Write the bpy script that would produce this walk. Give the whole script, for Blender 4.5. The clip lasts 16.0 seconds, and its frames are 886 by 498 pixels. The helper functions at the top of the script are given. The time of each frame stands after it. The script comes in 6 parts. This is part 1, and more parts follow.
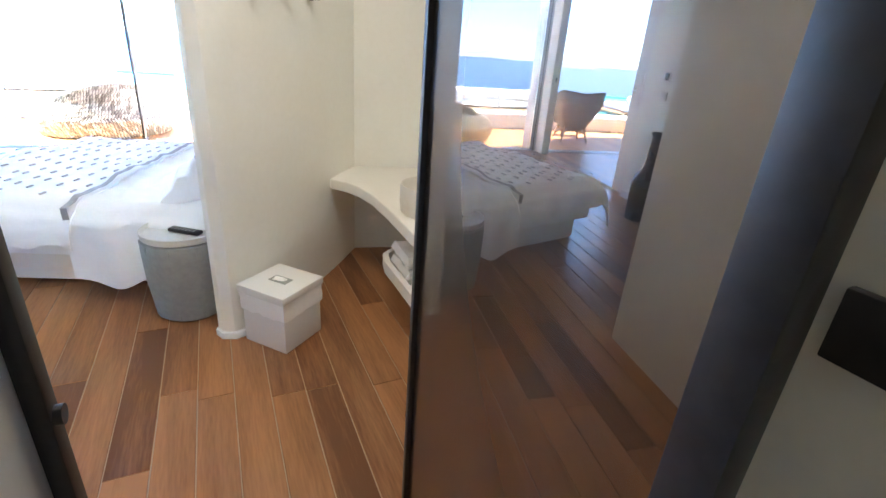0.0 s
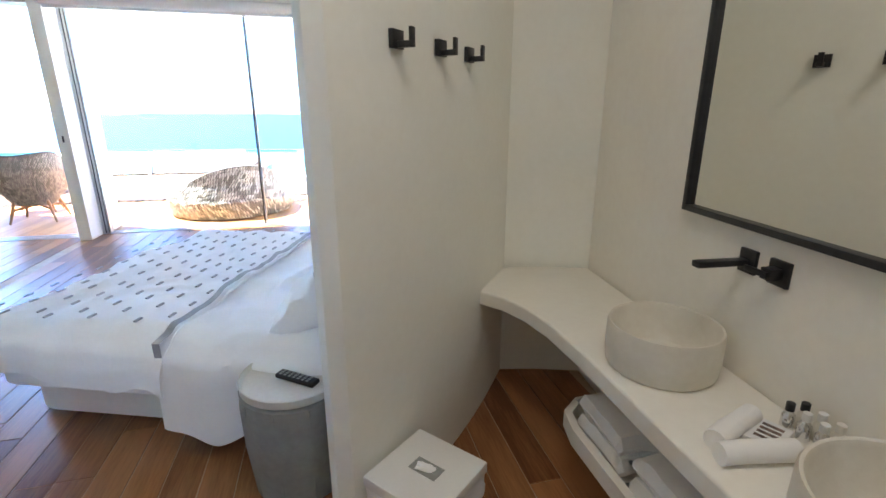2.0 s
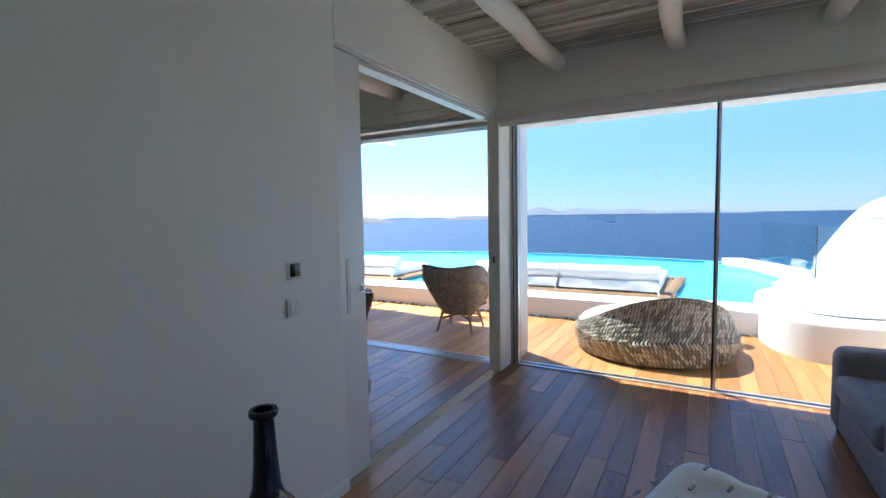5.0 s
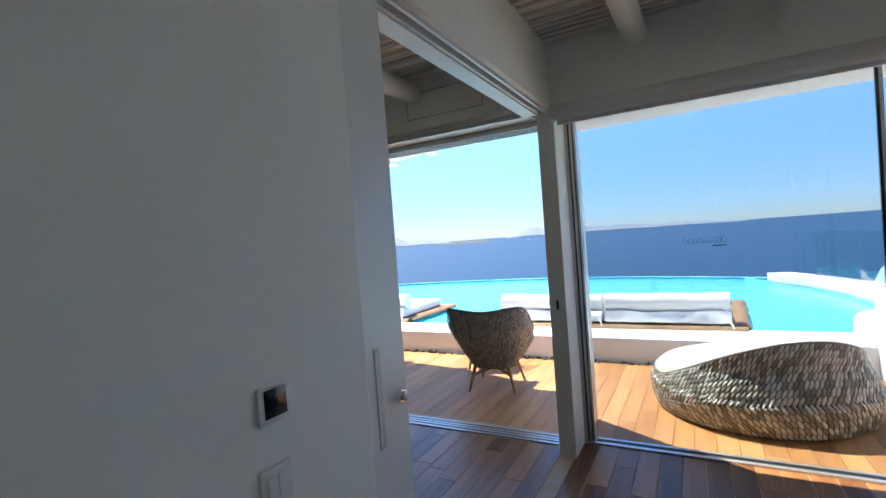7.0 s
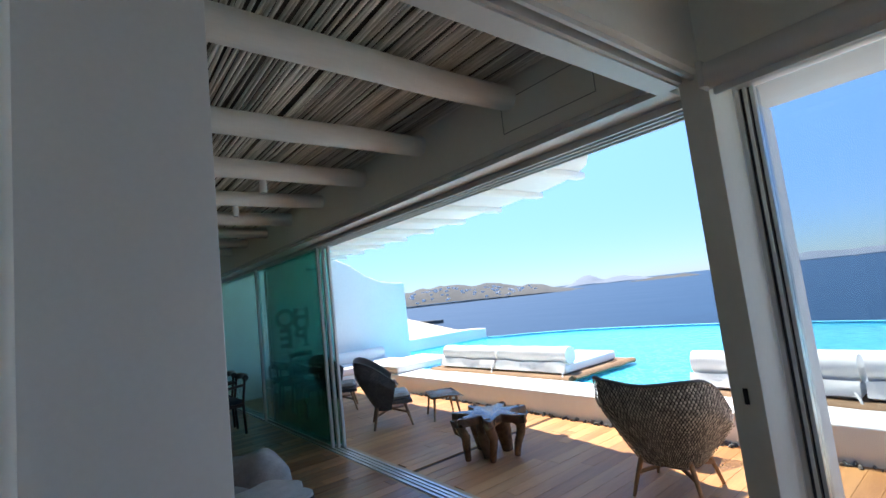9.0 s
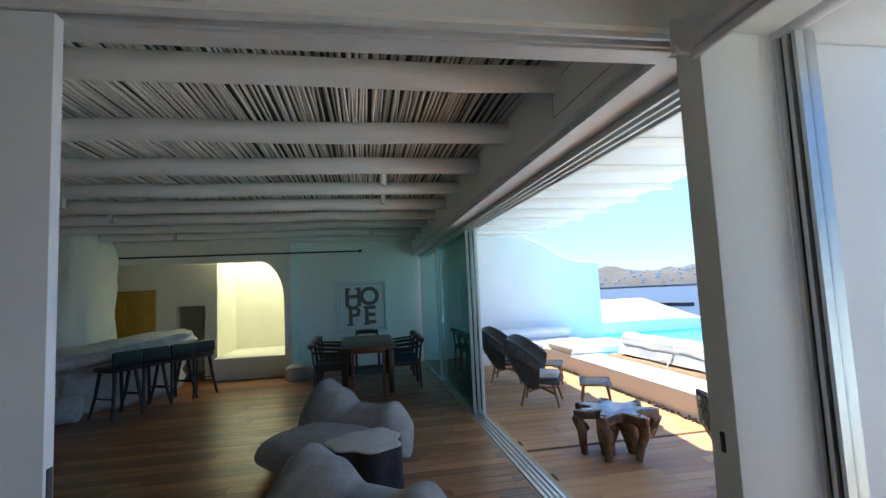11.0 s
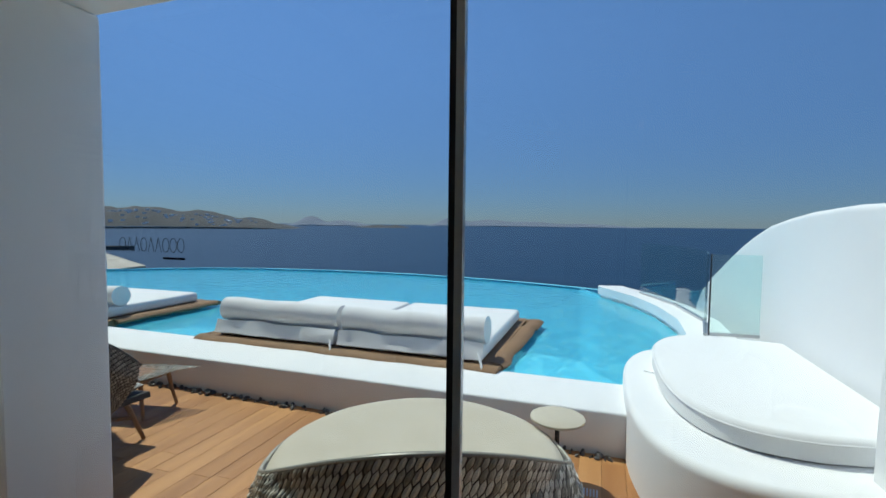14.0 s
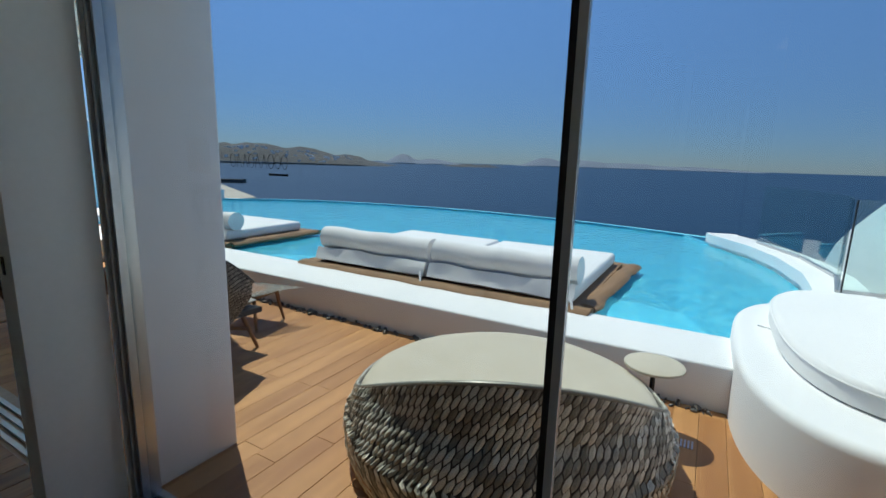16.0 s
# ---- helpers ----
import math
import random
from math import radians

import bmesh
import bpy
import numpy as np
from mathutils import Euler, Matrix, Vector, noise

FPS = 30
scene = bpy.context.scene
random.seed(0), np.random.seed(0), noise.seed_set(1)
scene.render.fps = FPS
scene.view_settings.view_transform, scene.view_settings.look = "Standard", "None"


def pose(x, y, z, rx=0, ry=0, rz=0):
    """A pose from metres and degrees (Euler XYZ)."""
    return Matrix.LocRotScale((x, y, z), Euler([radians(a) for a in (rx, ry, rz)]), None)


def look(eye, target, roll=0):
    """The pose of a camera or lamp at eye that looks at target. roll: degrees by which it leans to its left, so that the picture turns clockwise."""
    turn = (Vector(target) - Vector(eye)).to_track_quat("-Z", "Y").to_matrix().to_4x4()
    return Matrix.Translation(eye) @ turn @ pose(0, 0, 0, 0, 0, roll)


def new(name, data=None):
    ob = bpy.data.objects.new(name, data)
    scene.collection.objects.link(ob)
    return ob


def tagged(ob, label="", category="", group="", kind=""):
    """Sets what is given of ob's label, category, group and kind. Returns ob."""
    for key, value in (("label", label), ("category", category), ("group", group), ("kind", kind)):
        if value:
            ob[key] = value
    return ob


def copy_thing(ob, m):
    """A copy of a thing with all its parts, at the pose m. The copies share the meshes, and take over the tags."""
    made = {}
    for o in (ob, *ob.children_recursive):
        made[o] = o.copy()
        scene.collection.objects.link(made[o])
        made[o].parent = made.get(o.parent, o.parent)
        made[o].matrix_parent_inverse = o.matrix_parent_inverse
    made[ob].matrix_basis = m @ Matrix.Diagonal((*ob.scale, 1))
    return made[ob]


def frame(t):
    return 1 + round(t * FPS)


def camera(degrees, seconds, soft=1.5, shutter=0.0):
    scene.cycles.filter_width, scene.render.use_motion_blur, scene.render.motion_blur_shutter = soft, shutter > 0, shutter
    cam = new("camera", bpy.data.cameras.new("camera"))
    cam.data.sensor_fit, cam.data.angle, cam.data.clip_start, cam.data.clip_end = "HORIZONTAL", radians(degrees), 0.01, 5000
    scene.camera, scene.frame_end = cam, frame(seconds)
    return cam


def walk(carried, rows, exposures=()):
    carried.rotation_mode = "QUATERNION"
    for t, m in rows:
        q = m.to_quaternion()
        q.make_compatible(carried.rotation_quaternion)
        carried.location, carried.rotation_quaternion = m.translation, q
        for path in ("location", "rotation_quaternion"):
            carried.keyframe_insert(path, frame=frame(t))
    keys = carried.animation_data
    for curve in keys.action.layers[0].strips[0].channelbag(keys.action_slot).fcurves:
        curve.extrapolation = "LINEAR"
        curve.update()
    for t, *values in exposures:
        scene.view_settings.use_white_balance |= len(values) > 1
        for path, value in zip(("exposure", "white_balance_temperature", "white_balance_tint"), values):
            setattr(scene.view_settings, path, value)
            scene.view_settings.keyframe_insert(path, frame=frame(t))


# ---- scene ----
cam = camera(87.2, 16.0)

PATH = [
    (0, (2.595, -6.925, 1.337), (3.419, -5.277, 0.558), 4.3),
    (0.5, (2.508, -6.717, 1.345), (3.196, -4.949, 0.712), 2.8),
    (1, (2.477, -6.502, 1.353), (3.339, -4.809, 0.726), 0.5),
    (1.5, (2.563, -6.269, 1.349), (3.386, -4.568, 0.695), -1.0),
    (2, (2.557, -6.022, 1.359), (3.015, -4.16, 0.79), -0.0),
    (2.5, (2.483, -5.723, 1.386), (2.493, -3.789, 0.875), 1.0),
    (3, (2.425, -5.408, 1.379), (2.038, -3.501, 0.915), 0.9),
    (3.5, (2.278, -5.159, 1.426), (1.642, -3.289, 1.118), 0.8),
    (4, (2.07, -4.915, 1.474), (1.238, -3.108, 1.265), 1.4),
    (4.2, (1.994, -4.797, 1.486), (1.098, -3.019, 1.294), 1.4),
    (6.3, (1.065, -3.894, 1.57), (0.093, -2.149, 1.465), -2.9),
    (6.5, (0.963, -3.801, 1.582), (0.003, -2.049, 1.493), -3.3),
    (7, (0.818, -3.54, 1.594), (-0.141, -1.785, 1.554), -4.3),
    (7.5, (0.66, -3.307, 1.609), (-0.321, -1.564, 1.618), -5.4),
    (8, (0.634, -3.032, 1.604), (-0.456, -1.357, 1.676), -6.0),
    (8.5, (0.708, -2.714, 1.558), (-0.593, -1.203, 1.718), -5.7),
    (9, (0.733, -2.443, 1.611), (-0.818, -1.197, 1.816), -6.4),
    (9.5, (0.871, -2.159, 1.618), (-0.887, -1.239, 1.873), -5.2),
    (9.7, (0.934, -2.034, 1.629), (-0.882, -1.244, 1.905), -4.8),
    (11.8, (1.516, -1.269, 1.548), (-0.461, -0.996, 1.674), -2.5),
    (12, (1.565, -1.229, 1.525), (-0.39, -0.812, 1.6), -2.8),
    (12.5, (1.721, -0.971, 1.524), (-0.059, -0.061, 1.464), -3.3),
    (13, (1.926, -0.826, 1.555), (0.528, 0.6, 1.443), -1.5),
    (13.5, (2.003, -0.889, 1.552), (1.044, 0.864, 1.458), 0.5),
    (14, (2.076, -0.997, 1.531), (1.434, 0.894, 1.419), 0.6),
    (14.5, (2.144, -1.019, 1.515), (1.671, 0.915, 1.323), 0.4),
    (15, (2.164, -1.014, 1.498), (1.736, 0.918, 1.207), 0.3),
    (15.5, (2.141, -0.998, 1.487), (1.576, 0.887, 1.13), 0.9),
    (16, (2.017, -0.942, 1.476), (1.051, 0.769, 1.103), 1.6),
]
walk(cam, [(t, look(e, g, r)) for t, e, g, r in PATH],
     exposures=[(0.0, 5.15, 6500, 11), (0.6, 4.95, 6550, 11), (1.6, 4.55, 6500, 11), (2.1, 4.2, 6500, 11), (2.6, 3.75, 6500, 10), (3.1, 3.35, 6500, 11), (3.5, 2.9, 6600, 8), (4.2, 2.35, 6700, 7), (6.5, 1.8, 6800, 6),
                (7.6, 1.6, 6800, 6), (8.5, 1.4, 6800, 6), (9.5, 1.55, 6800, 6), (12.0, 1.85, 6900, 7), (12.6, 1.3, 6900, 5), (13.2, 0.8, 6850, 2), (14.5, 0.25, 6800, 1), (16.0, 0.38, 6800, 1)])

# ---- world and sun ----
SUN_WAY = Vector((-0.45, 0.257, 1.0)).normalized()
SUN_EL = math.asin(SUN_WAY.z)
world = bpy.data.worlds.new("sky")
scene.world = world
world.use_nodes = True
wn = world.node_tree
sky = wn.nodes.new("ShaderNodeTexSky")
sky.sky_type = 'NISHITA'
sky.sun_disc = False
sky.sun_elevation = SUN_EL
sky.sun_rotation = math.atan2(SUN_WAY.x, SUN_WAY.y)
sky.altitude, sky.air_density, sky.dust_density, sky.ozone_density = 1200, 1.0, 0.0, 5.0
tone = wn.nodes.new("ShaderNodeMix")
tone.data_type, tone.blend_type = 'RGBA', 'MULTIPLY'
tone.inputs[0].default_value = 1.0
tone.inputs[7].default_value = (0.80, 0.91, 1.06, 1)
wn.links.new(sky.outputs[0], tone.inputs[6])
# the bright band above the horizon is thinned smoothly with elevation: dry, clear summer air
way = wn.nodes.new("ShaderNodeTexCoord")
split = wn.nodes.new("ShaderNodeSeparateXYZ")
wn.links.new(way.outputs["Generated"], split.inputs[0])
air = wn.nodes.new("ShaderNodeMapRange")
air.interpolation_type = 'SMOOTHERSTEP'
air.inputs[1].default_value, air.inputs[2].default_value = -0.22, 0.62
wn.links.new(split.outputs[2], air.inputs[0])
thin = wn.nodes.new("ShaderNodeMix")
thin.data_type = 'RGBA'
thin.inputs[6].default_value, thin.inputs[7].default_value = (0.185, 0.218, 0.322, 1), (1, 1, 1, 1)
wn.links.new(air.outputs[0], thin.inputs[0])
dry = wn.nodes.new("ShaderNodeMix")
dry.data_type, dry.blend_type = 'RGBA', 'MULTIPLY'
dry.inputs[0].default_value = 1.0
wn.links.new(tone.outputs[2], dry.inputs[6])
wn.links.new(thin.outputs[2], dry.inputs[7])
wn.links.new(dry.outputs[2], wn.nodes["Background"].inputs[0])
wn.nodes["Background"].inputs[1].default_value = 0.15
scene.cycles.diffuse_bounces = 10
sun = new("sun", bpy.data.lights.new("sun", 'SUN'))
sun.data.energy, sun.data.angle, sun.data.color = 4.1, radians(0.53), (1.0, 0.94, 0.85)
sun.matrix_world = look(SUN_WAY * 50, (0, 0, 0))


# ---- materials ----
def ramp_node(nt, stops):
    r = nt.nodes.new("ShaderNodeValToRGB")
    while len(r.color_ramp.elements) < len(stops):
        r.color_ramp.elements.new(0.5)
    for e, (p, c) in zip(r.color_ramp.elements, stops):
        e.position, e.color = p, (*c, 1)
    return r


def material(name, dark, light, rough=0.6, scale=6.0, stretch=(1, 1, 1), bump=0.15, fine=60.0, metal=0.0, spread=0.0, spec=0.5,
             rough_var=0.1, dist=0.01):
    """Principled material whose colour wanders between two tones, with relief at two sizes."""
    m = bpy.data.materials.new(name)
    m.use_nodes = True
    nt = m.node_tree
    p = nt.nodes["Principled BSDF"]
    co = nt.nodes.new("ShaderNodeTexCoord")
    mp = nt.nodes.new("ShaderNodeMapping")
    mp.inputs["Scale"].default_value = stretch
    nt.links.new(co.outputs["Object"], mp.inputs[0])
    n1 = nt.nodes.new("ShaderNodeTexNoise")
    n1.inputs["Scale"].default_value, n1.inputs["Detail"].default_value = scale, 6
    n2 = nt.nodes.new("ShaderNodeTexNoise")
    n2.inputs["Scale"].default_value, n2.inputs["Detail"].default_value = fine, 4
    for n in (n1, n2):
        nt.links.new(mp.outputs[0], n.inputs["Vector"])
    r = ramp_node(nt, [(0.3, dark), (0.7, light)])
    mix = nt.nodes.new("ShaderNodeMath")
    mix.operation = 'MULTIPLY_ADD'
    mix.inputs[1].default_value = 0.35
    nt.links.new(n2.outputs[0], mix.inputs[0])
    sc = nt.nodes.new("ShaderNodeMath")
    sc.operation = 'MULTIPLY'
    sc.inputs[1].default_value = 0.65
    nt.links.new(n1.outputs[0], sc.inputs[0])
    nt.links.new(sc.outputs[0], mix.inputs[2])
    fac = mix.outputs[0]
    if spread:
        oi = nt.nodes.new("ShaderNodeObjectInfo")
        ge = nt.nodes.new("ShaderNodeNewGeometry")
        add = nt.nodes.new("ShaderNodeMath")
        add.operation = 'ADD'
        nt.links.new(oi.outputs["Random"], add.inputs[0])
        nt.links.new(ge.outputs["Random Per Island"], add.inputs[1])
        fr = nt.nodes.new("ShaderNodeMath")
        fr.operation = 'FRACT'
        nt.links.new(add.outputs[0], fr.inputs[0])
        m2 = nt.nodes.new("ShaderNodeMath")
        m2.operation = 'MULTIPLY_ADD'
        m2.inputs[1].default_value = spread
        nt.links.new(fr.outputs[0], m2.inputs[0])
        off = nt.nodes.new("ShaderNodeMath")
        off.operation = 'SUBTRACT'
        off.inputs[1].default_value = spread / 2
        nt.links.new(fac, off.inputs[0])
        nt.links.new(off.outputs[0], m2.inputs[2])
        fac = m2.outputs[0]
    nt.links.new(fac, r.inputs[0])
    nt.links.new(r.outputs[0], p.inputs["Base Color"])
    rr = nt.nodes.new("ShaderNodeMath")
    rr.operation = 'MULTIPLY_ADD'
    rr.inputs[1].default_value, rr.inputs[2].default_value = rough_var, rough - rough_var / 2
    nt.links.new(n1.outputs[0], rr.inputs[0])
    nt.links.new(rr.outputs[0], p.inputs["Roughness"])
    p.inputs["Metallic"].default_value = metal
    p.inputs["Specular IOR Level"].default_value = spec
    if bump:
        b = nt.nodes.new("ShaderNodeBump")
        b.inputs["Strength"].default_value, b.inputs["Distance"].default_value = bump, dist
        nt.links.new(mix.outputs[0], b.inputs["Height"])
        nt.links.new(b.outputs[0], p.inputs["Normal"])
    return m


def glass_material(name, tint, ior=1.45, rough=0.0, bump=0.0, scale=8.0, milk=0.0, milk_tone=(1, 1, 1)):
    """Clear sheet: light passes tinted, gloss by Fresnel."""
    m = bpy.data.materials.new(name)
    m.use_nodes = True
    nt = m.node_tree
    nt.nodes.remove(nt.nodes["Principled BSDF"])
    out = nt.nodes["Material Output"]
    tr = nt.nodes.new("ShaderNodeBsdfTransparent")
    tr.inputs[0].default_value = (*tint, 1)
    gl = nt.nodes.new("ShaderNodeBsdfGlossy")
    gl.inputs["Roughness"].default_value = rough
    fr = nt.nodes.new("ShaderNodeLayerWeight")
    pw = nt.nodes.new("ShaderNodeMath")
    pw.operation = 'POWER'
    pw.inputs[1].default_value = 4.5
    nt.links.new(fr.outputs["Facing"], pw.inputs[0])
    ma = nt.nodes.new("ShaderNodeMath")
    ma.operation = 'MULTIPLY_ADD'
    ma.inputs[1].default_value, ma.inputs[2].default_value = 0.8, ((ior - 1) / (ior + 1)) ** 2
    nt.links.new(pw.outputs[0], ma.inputs[0])
    mx = nt.nodes.new("ShaderNodeMixShader")
    nt.links.new(ma.outputs[0], mx.inputs[0])
    body = tr
    if milk:
        df = nt.nodes.new("ShaderNodeBsdfDiffuse")
        wco = nt.nodes.new("ShaderNodeTexCoord")
        warp = nt.nodes.new("ShaderNodeTexNoise")
        warp.inputs["Scale"].default_value, warp.inputs["Detail"].default_value = 2.2, 3
        nt.links.new(wco.outputs["Object"], warp.inputs["Vector"])
        shift = nt.nodes.new("ShaderNodeMix")
        shift.data_type, shift.blend_type = 'RGBA', 'LINEAR_LIGHT'
        shift.inputs[0].default_value = 0.35
        nt.links.new(wco.outputs["Object"], shift.inputs[6])
        nt.links.new(warp.outputs["Color"], shift.inputs[7])
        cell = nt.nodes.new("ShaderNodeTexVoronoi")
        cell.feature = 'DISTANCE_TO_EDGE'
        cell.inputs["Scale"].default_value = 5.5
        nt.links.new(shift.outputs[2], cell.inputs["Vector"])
        # pale caustic lines painted into the water's diffuse colour along the cell edges
        painted_caustics = ramp_node(nt, [(0.0, tuple(min(1.0, c * 1.25 + 0.10) for c in milk_tone)), (0.09, milk_tone), (0.5, tuple(c * 0.94 for c in milk_tone))])
        nt.links.new(cell.outputs["Distance"], painted_caustics.inputs[0])
        nt.links.new(painted_caustics.outputs[0], df.inputs[0])
        body = nt.nodes.new("ShaderNodeMixShader")
        body.inputs[0].default_value = milk
        nt.links.new(tr.outputs[0], body.inputs[1])
        nt.links.new(df.outputs[0], body.inputs[2])
    nt.links.new(body.outputs[0], mx.inputs[1])
    nt.links.new(gl.outputs[0], mx.inputs[2])
    nt.links.new(mx.outputs[0], out.inputs[0])
    if bump:
        co = nt.nodes.new("ShaderNodeTexCoord")
        no = nt.nodes.new("ShaderNodeTexNoise")
        no.inputs["Scale"].default_value, no.inputs["Detail"].default_value = scale, 3
        nt.links.new(co.outputs["Object"], no.inputs["Vector"])
        b = nt.nodes.new("ShaderNodeBump")
        b.inputs["Strength"].default_value, b.inputs["Distance"].default_value = bump, 0.03
        nt.links.new(no.outputs[0], b.inputs["Height"])
        nt.links.new(b.outputs[0], gl.inputs["Normal"])
        nt.links.new(b.outputs[0], fr.inputs["Normal"])
    return m


PLASTER = material("white_plaster", (0.82, 0.82, 0.76), (0.88, 0.88, 0.83), 0.75, 1.6, bump=0.12, fine=35)
PLASTER_OUT = material("lime_wash", (0.78, 0.79, 0.80), (0.86, 0.86, 0.86), 0.8, 1.2, bump=0.3, fine=18)
CREAM = material("cream_plaster", (0.78, 0.75, 0.69), (0.85, 0.83, 0.77), 0.6, 2.0, bump=0.12, fine=30)
WHITE_LACQ = material("white_lacquer", (0.74, 0.74, 0.73), (0.80, 0.80, 0.79), 0.35, 3, bump=0.03, fine=90)
BEAM_WHITE = material("white_painted_timber", (0.74, 0.74, 0.71), (0.85, 0.85, 0.82), 0.65, 3, stretch=(4, 0.6, 4), bump=0.35, fine=25)
REED = material("washed_reed", (0.56, 0.55, 0.50), (0.90, 0.89, 0.84), 0.8, 5, stretch=(0.6, 6, 6), bump=0.3, fine=40, spread=0.55)
REED_GAP_SHADE = material("reed_gap_shade", (0.05, 0.046, 0.04), (0.14, 0.13, 0.11), 0.95, 9, bump=0.4, fine=60)
FLOOR = material("oiled_hardwood", (0.15, 0.058, 0.022), (0.42, 0.195, 0.080), 0.32, 2.2, stretch=(6, 0.5, 4), bump=0.06, fine=20, spread=0.42, rough_var=0.14, spec=0.38)
GROUT = material("floor_joint", (0.42, 0.30, 0.19), (0.55, 0.41, 0.28), 0.8, 10)
DECK = material("hardwood_deck", (0.33, 0.140, 0.044), (0.54, 0.270, 0.100), 0.55, 2.0, stretch=(6, 0.5, 4), bump=0.12, fine=22, spread=0.34)
DECK_GAP = material("deck_shadow_gap", (0.06, 0.03, 0.015), (0.1, 0.05, 0.03), 0.9, 8)
ALU = material("satin_aluminium", (0.52, 0.53, 0.53), (0.62, 0.63, 0.63), 0.35, 20, metal=0.8, bump=0.02)
ALU_WHITE = material("white_coated_aluminium", (0.58, 0.58, 0.57), (0.64, 0.64, 0.63), 0.4, 10, bump=0.02)
DARK = material("black_seal", (0.012, 0.013, 0.015), (0.03, 0.03, 0.034), 0.45, 20, bump=0.05)
BLACK_METAL = material("black_powder_coat", (0.010, 0.011, 0.014), (0.022, 0.023, 0.028), 0.42, 30, bump=0.05)
CHROME = material("chrome", (0.75, 0.75, 0.75), (0.85, 0.85, 0.85), 0.12, 10, metal=1.0, bump=0)
LINEN = material("white_linen", (0.86, 0.86, 0.86), (0.92, 0.92, 0.92), 0.85, 6, bump=0.35, fine=70, dist=0.006)
LINEN_GREY = material("grey_linen", (0.34, 0.34, 0.35), (0.46, 0.46, 0.47), 0.9, 20, bump=0.3, fine=120, dist=0.004)
CUSHION_OUT = material("outdoor_white_canvas", (0.76, 0.76, 0.76), (0.84, 0.84, 0.84), 0.85, 4, bump=0.25, fine=40)
SOFA_GREY = material("grey_quilted_fabric", (0.16, 0.155, 0.175), (0.27, 0.265, 0.29), 0.9, 18, bump=0.6, fine=90, dist=0.01)
POUF_GREY = material("ribbed_grey_fabric", (0.24, 0.22, 0.195), (0.38, 0.355, 0.32), 0.95, 12, bump=0.6, fine=80, dist=0.01)
CONCRETE = material("grey_concrete", (0.24, 0.25, 0.24), (0.36, 0.37, 0.35), 0.6, 4, bump=0.2, fine=40)
TRAY_WOOD = material("pale_tray", (0.55, 0.53, 0.48), (0.68, 0.66, 0.60), 0.4, 5, bump=0.05)
STONE_CREAM = material("cream_marble", (0.66, 0.62, 0.54), (0.76, 0.73, 0.66), 0.45, 7, bump=0.2, fine=45)
NAVY = material("navy_glaze", (0.004, 0.006, 0.016), (0.010, 0.013, 0.03), 0.12, 6, bump=0.08, fine=14)
WICKER_DARK = material("dark_woven_cord", (0.035, 0.034, 0.033), (0.10, 0.098, 0.094), 0.75, 10, bump=0.2, spread=0.5)
WICKER_PALE = material("pale_woven_cord", (0.20, 0.19, 0.17), (0.46, 0.44, 0.39), 0.7, 10, bump=0.2, spread=0.6)
WICKER_SLATE = material("slate_woven_cord", (0.07, 0.07, 0.072), (0.17, 0.168, 0.165), 0.75, 10, bump=0.2, spread=0.5)
WICKER_BED = material("grey_brown_woven_fibre", (0.26, 0.25, 0.215), (0.74, 0.72, 0.64), 0.40, 10, bump=0.2, spread=0.75)
CANVAS = material("beige_canvas", (0.50, 0.45, 0.36), (0.58, 0.53, 0.44), 0.9, 5, bump=0.3, fine=150, dist=0.003)
TEAK = material("teak", (0.16, 0.075, 0.03), (0.36, 0.19, 0.085), 0.5, 4, stretch=(6, 6, 0.8), bump=0.2)
LOG = material("driftwood_log", (0.14, 0.075, 0.035), (0.36, 0.21, 0.11), 0.75, 3, stretch=(0.8, 5, 5), bump=0.5, fine=20)
ROOT = material("dark_root_wood", (0.05, 0.025, 0.013), (0.23, 0.125, 0.068), 0.22, 6, bump=0.6, fine=25, dist=0.02)
WALNUT = material("dark_walnut", (0.02, 0.010, 0.007), (0.06, 0.03, 0.02), 0.3, 4, stretch=(0.8, 5, 5), bump=0.1)
REDWOOD = material("red_brown_wood", (0.12, 0.035, 0.015), (0.22, 0.07, 0.035), 0.4, 4, bump=0.1)
SEAT_BLUE = material("dark_blue_cloth", (0.025, 0.035, 0.05), (0.05, 0.065, 0.085), 0.9, 20, bump=0.3)
STUMP_TOP = material("pale_cut_wood", (0.40, 0.36, 0.30), (0.58, 0.54, 0.47), 0.7, 8, bump=0.3)
BARK = material("black_bark", (0.008, 0.007, 0.008), (0.03, 0.026, 0.025), 0.8, 8, bump=0.8, fine=25, dist=0.03)
MARBLE = material("rough_white_marble", (0.42, 0.43, 0.45), (0.70, 0.71, 0.73), 0.7, 3, bump=0.7, fine=12, dist=0.05)
YELLOW = material("yellow_painted_wood", (0.42, 0.24, 0.03), (0.58, 0.36, 0.06), 0.5, 4, bump=0.1)
WARM_WALL = material("warm_white_plaster", (0.72, 0.71, 0.60), (0.79, 0.78, 0.67), 0.8, 2, bump=0.1)
PAPER = material("picture_paper", (0.74, 0.75, 0.76), (0.80, 0.80, 0.80), 0.6, 6, bump=0.02)
INK = material("printed_ink", (0.02, 0.02, 0.02), (0.34, 0.24, 0.20), 0.7, 26, bump=0)
POOL_TILE = material("pool_plaster", (0.14, 0.58, 0.74), (0.26, 0.72, 0.84), 0.6, 1.2, bump=0.1, fine=14)
SEA = material("deep_sea", (0.005, 0.027, 0.062), (0.010, 0.044, 0.094), 0.45, 0.012, stretch=(1, 2.5, 1), bump=0.25, fine=0.5, dist=0.35, rough_var=0.1, spec=0.22)
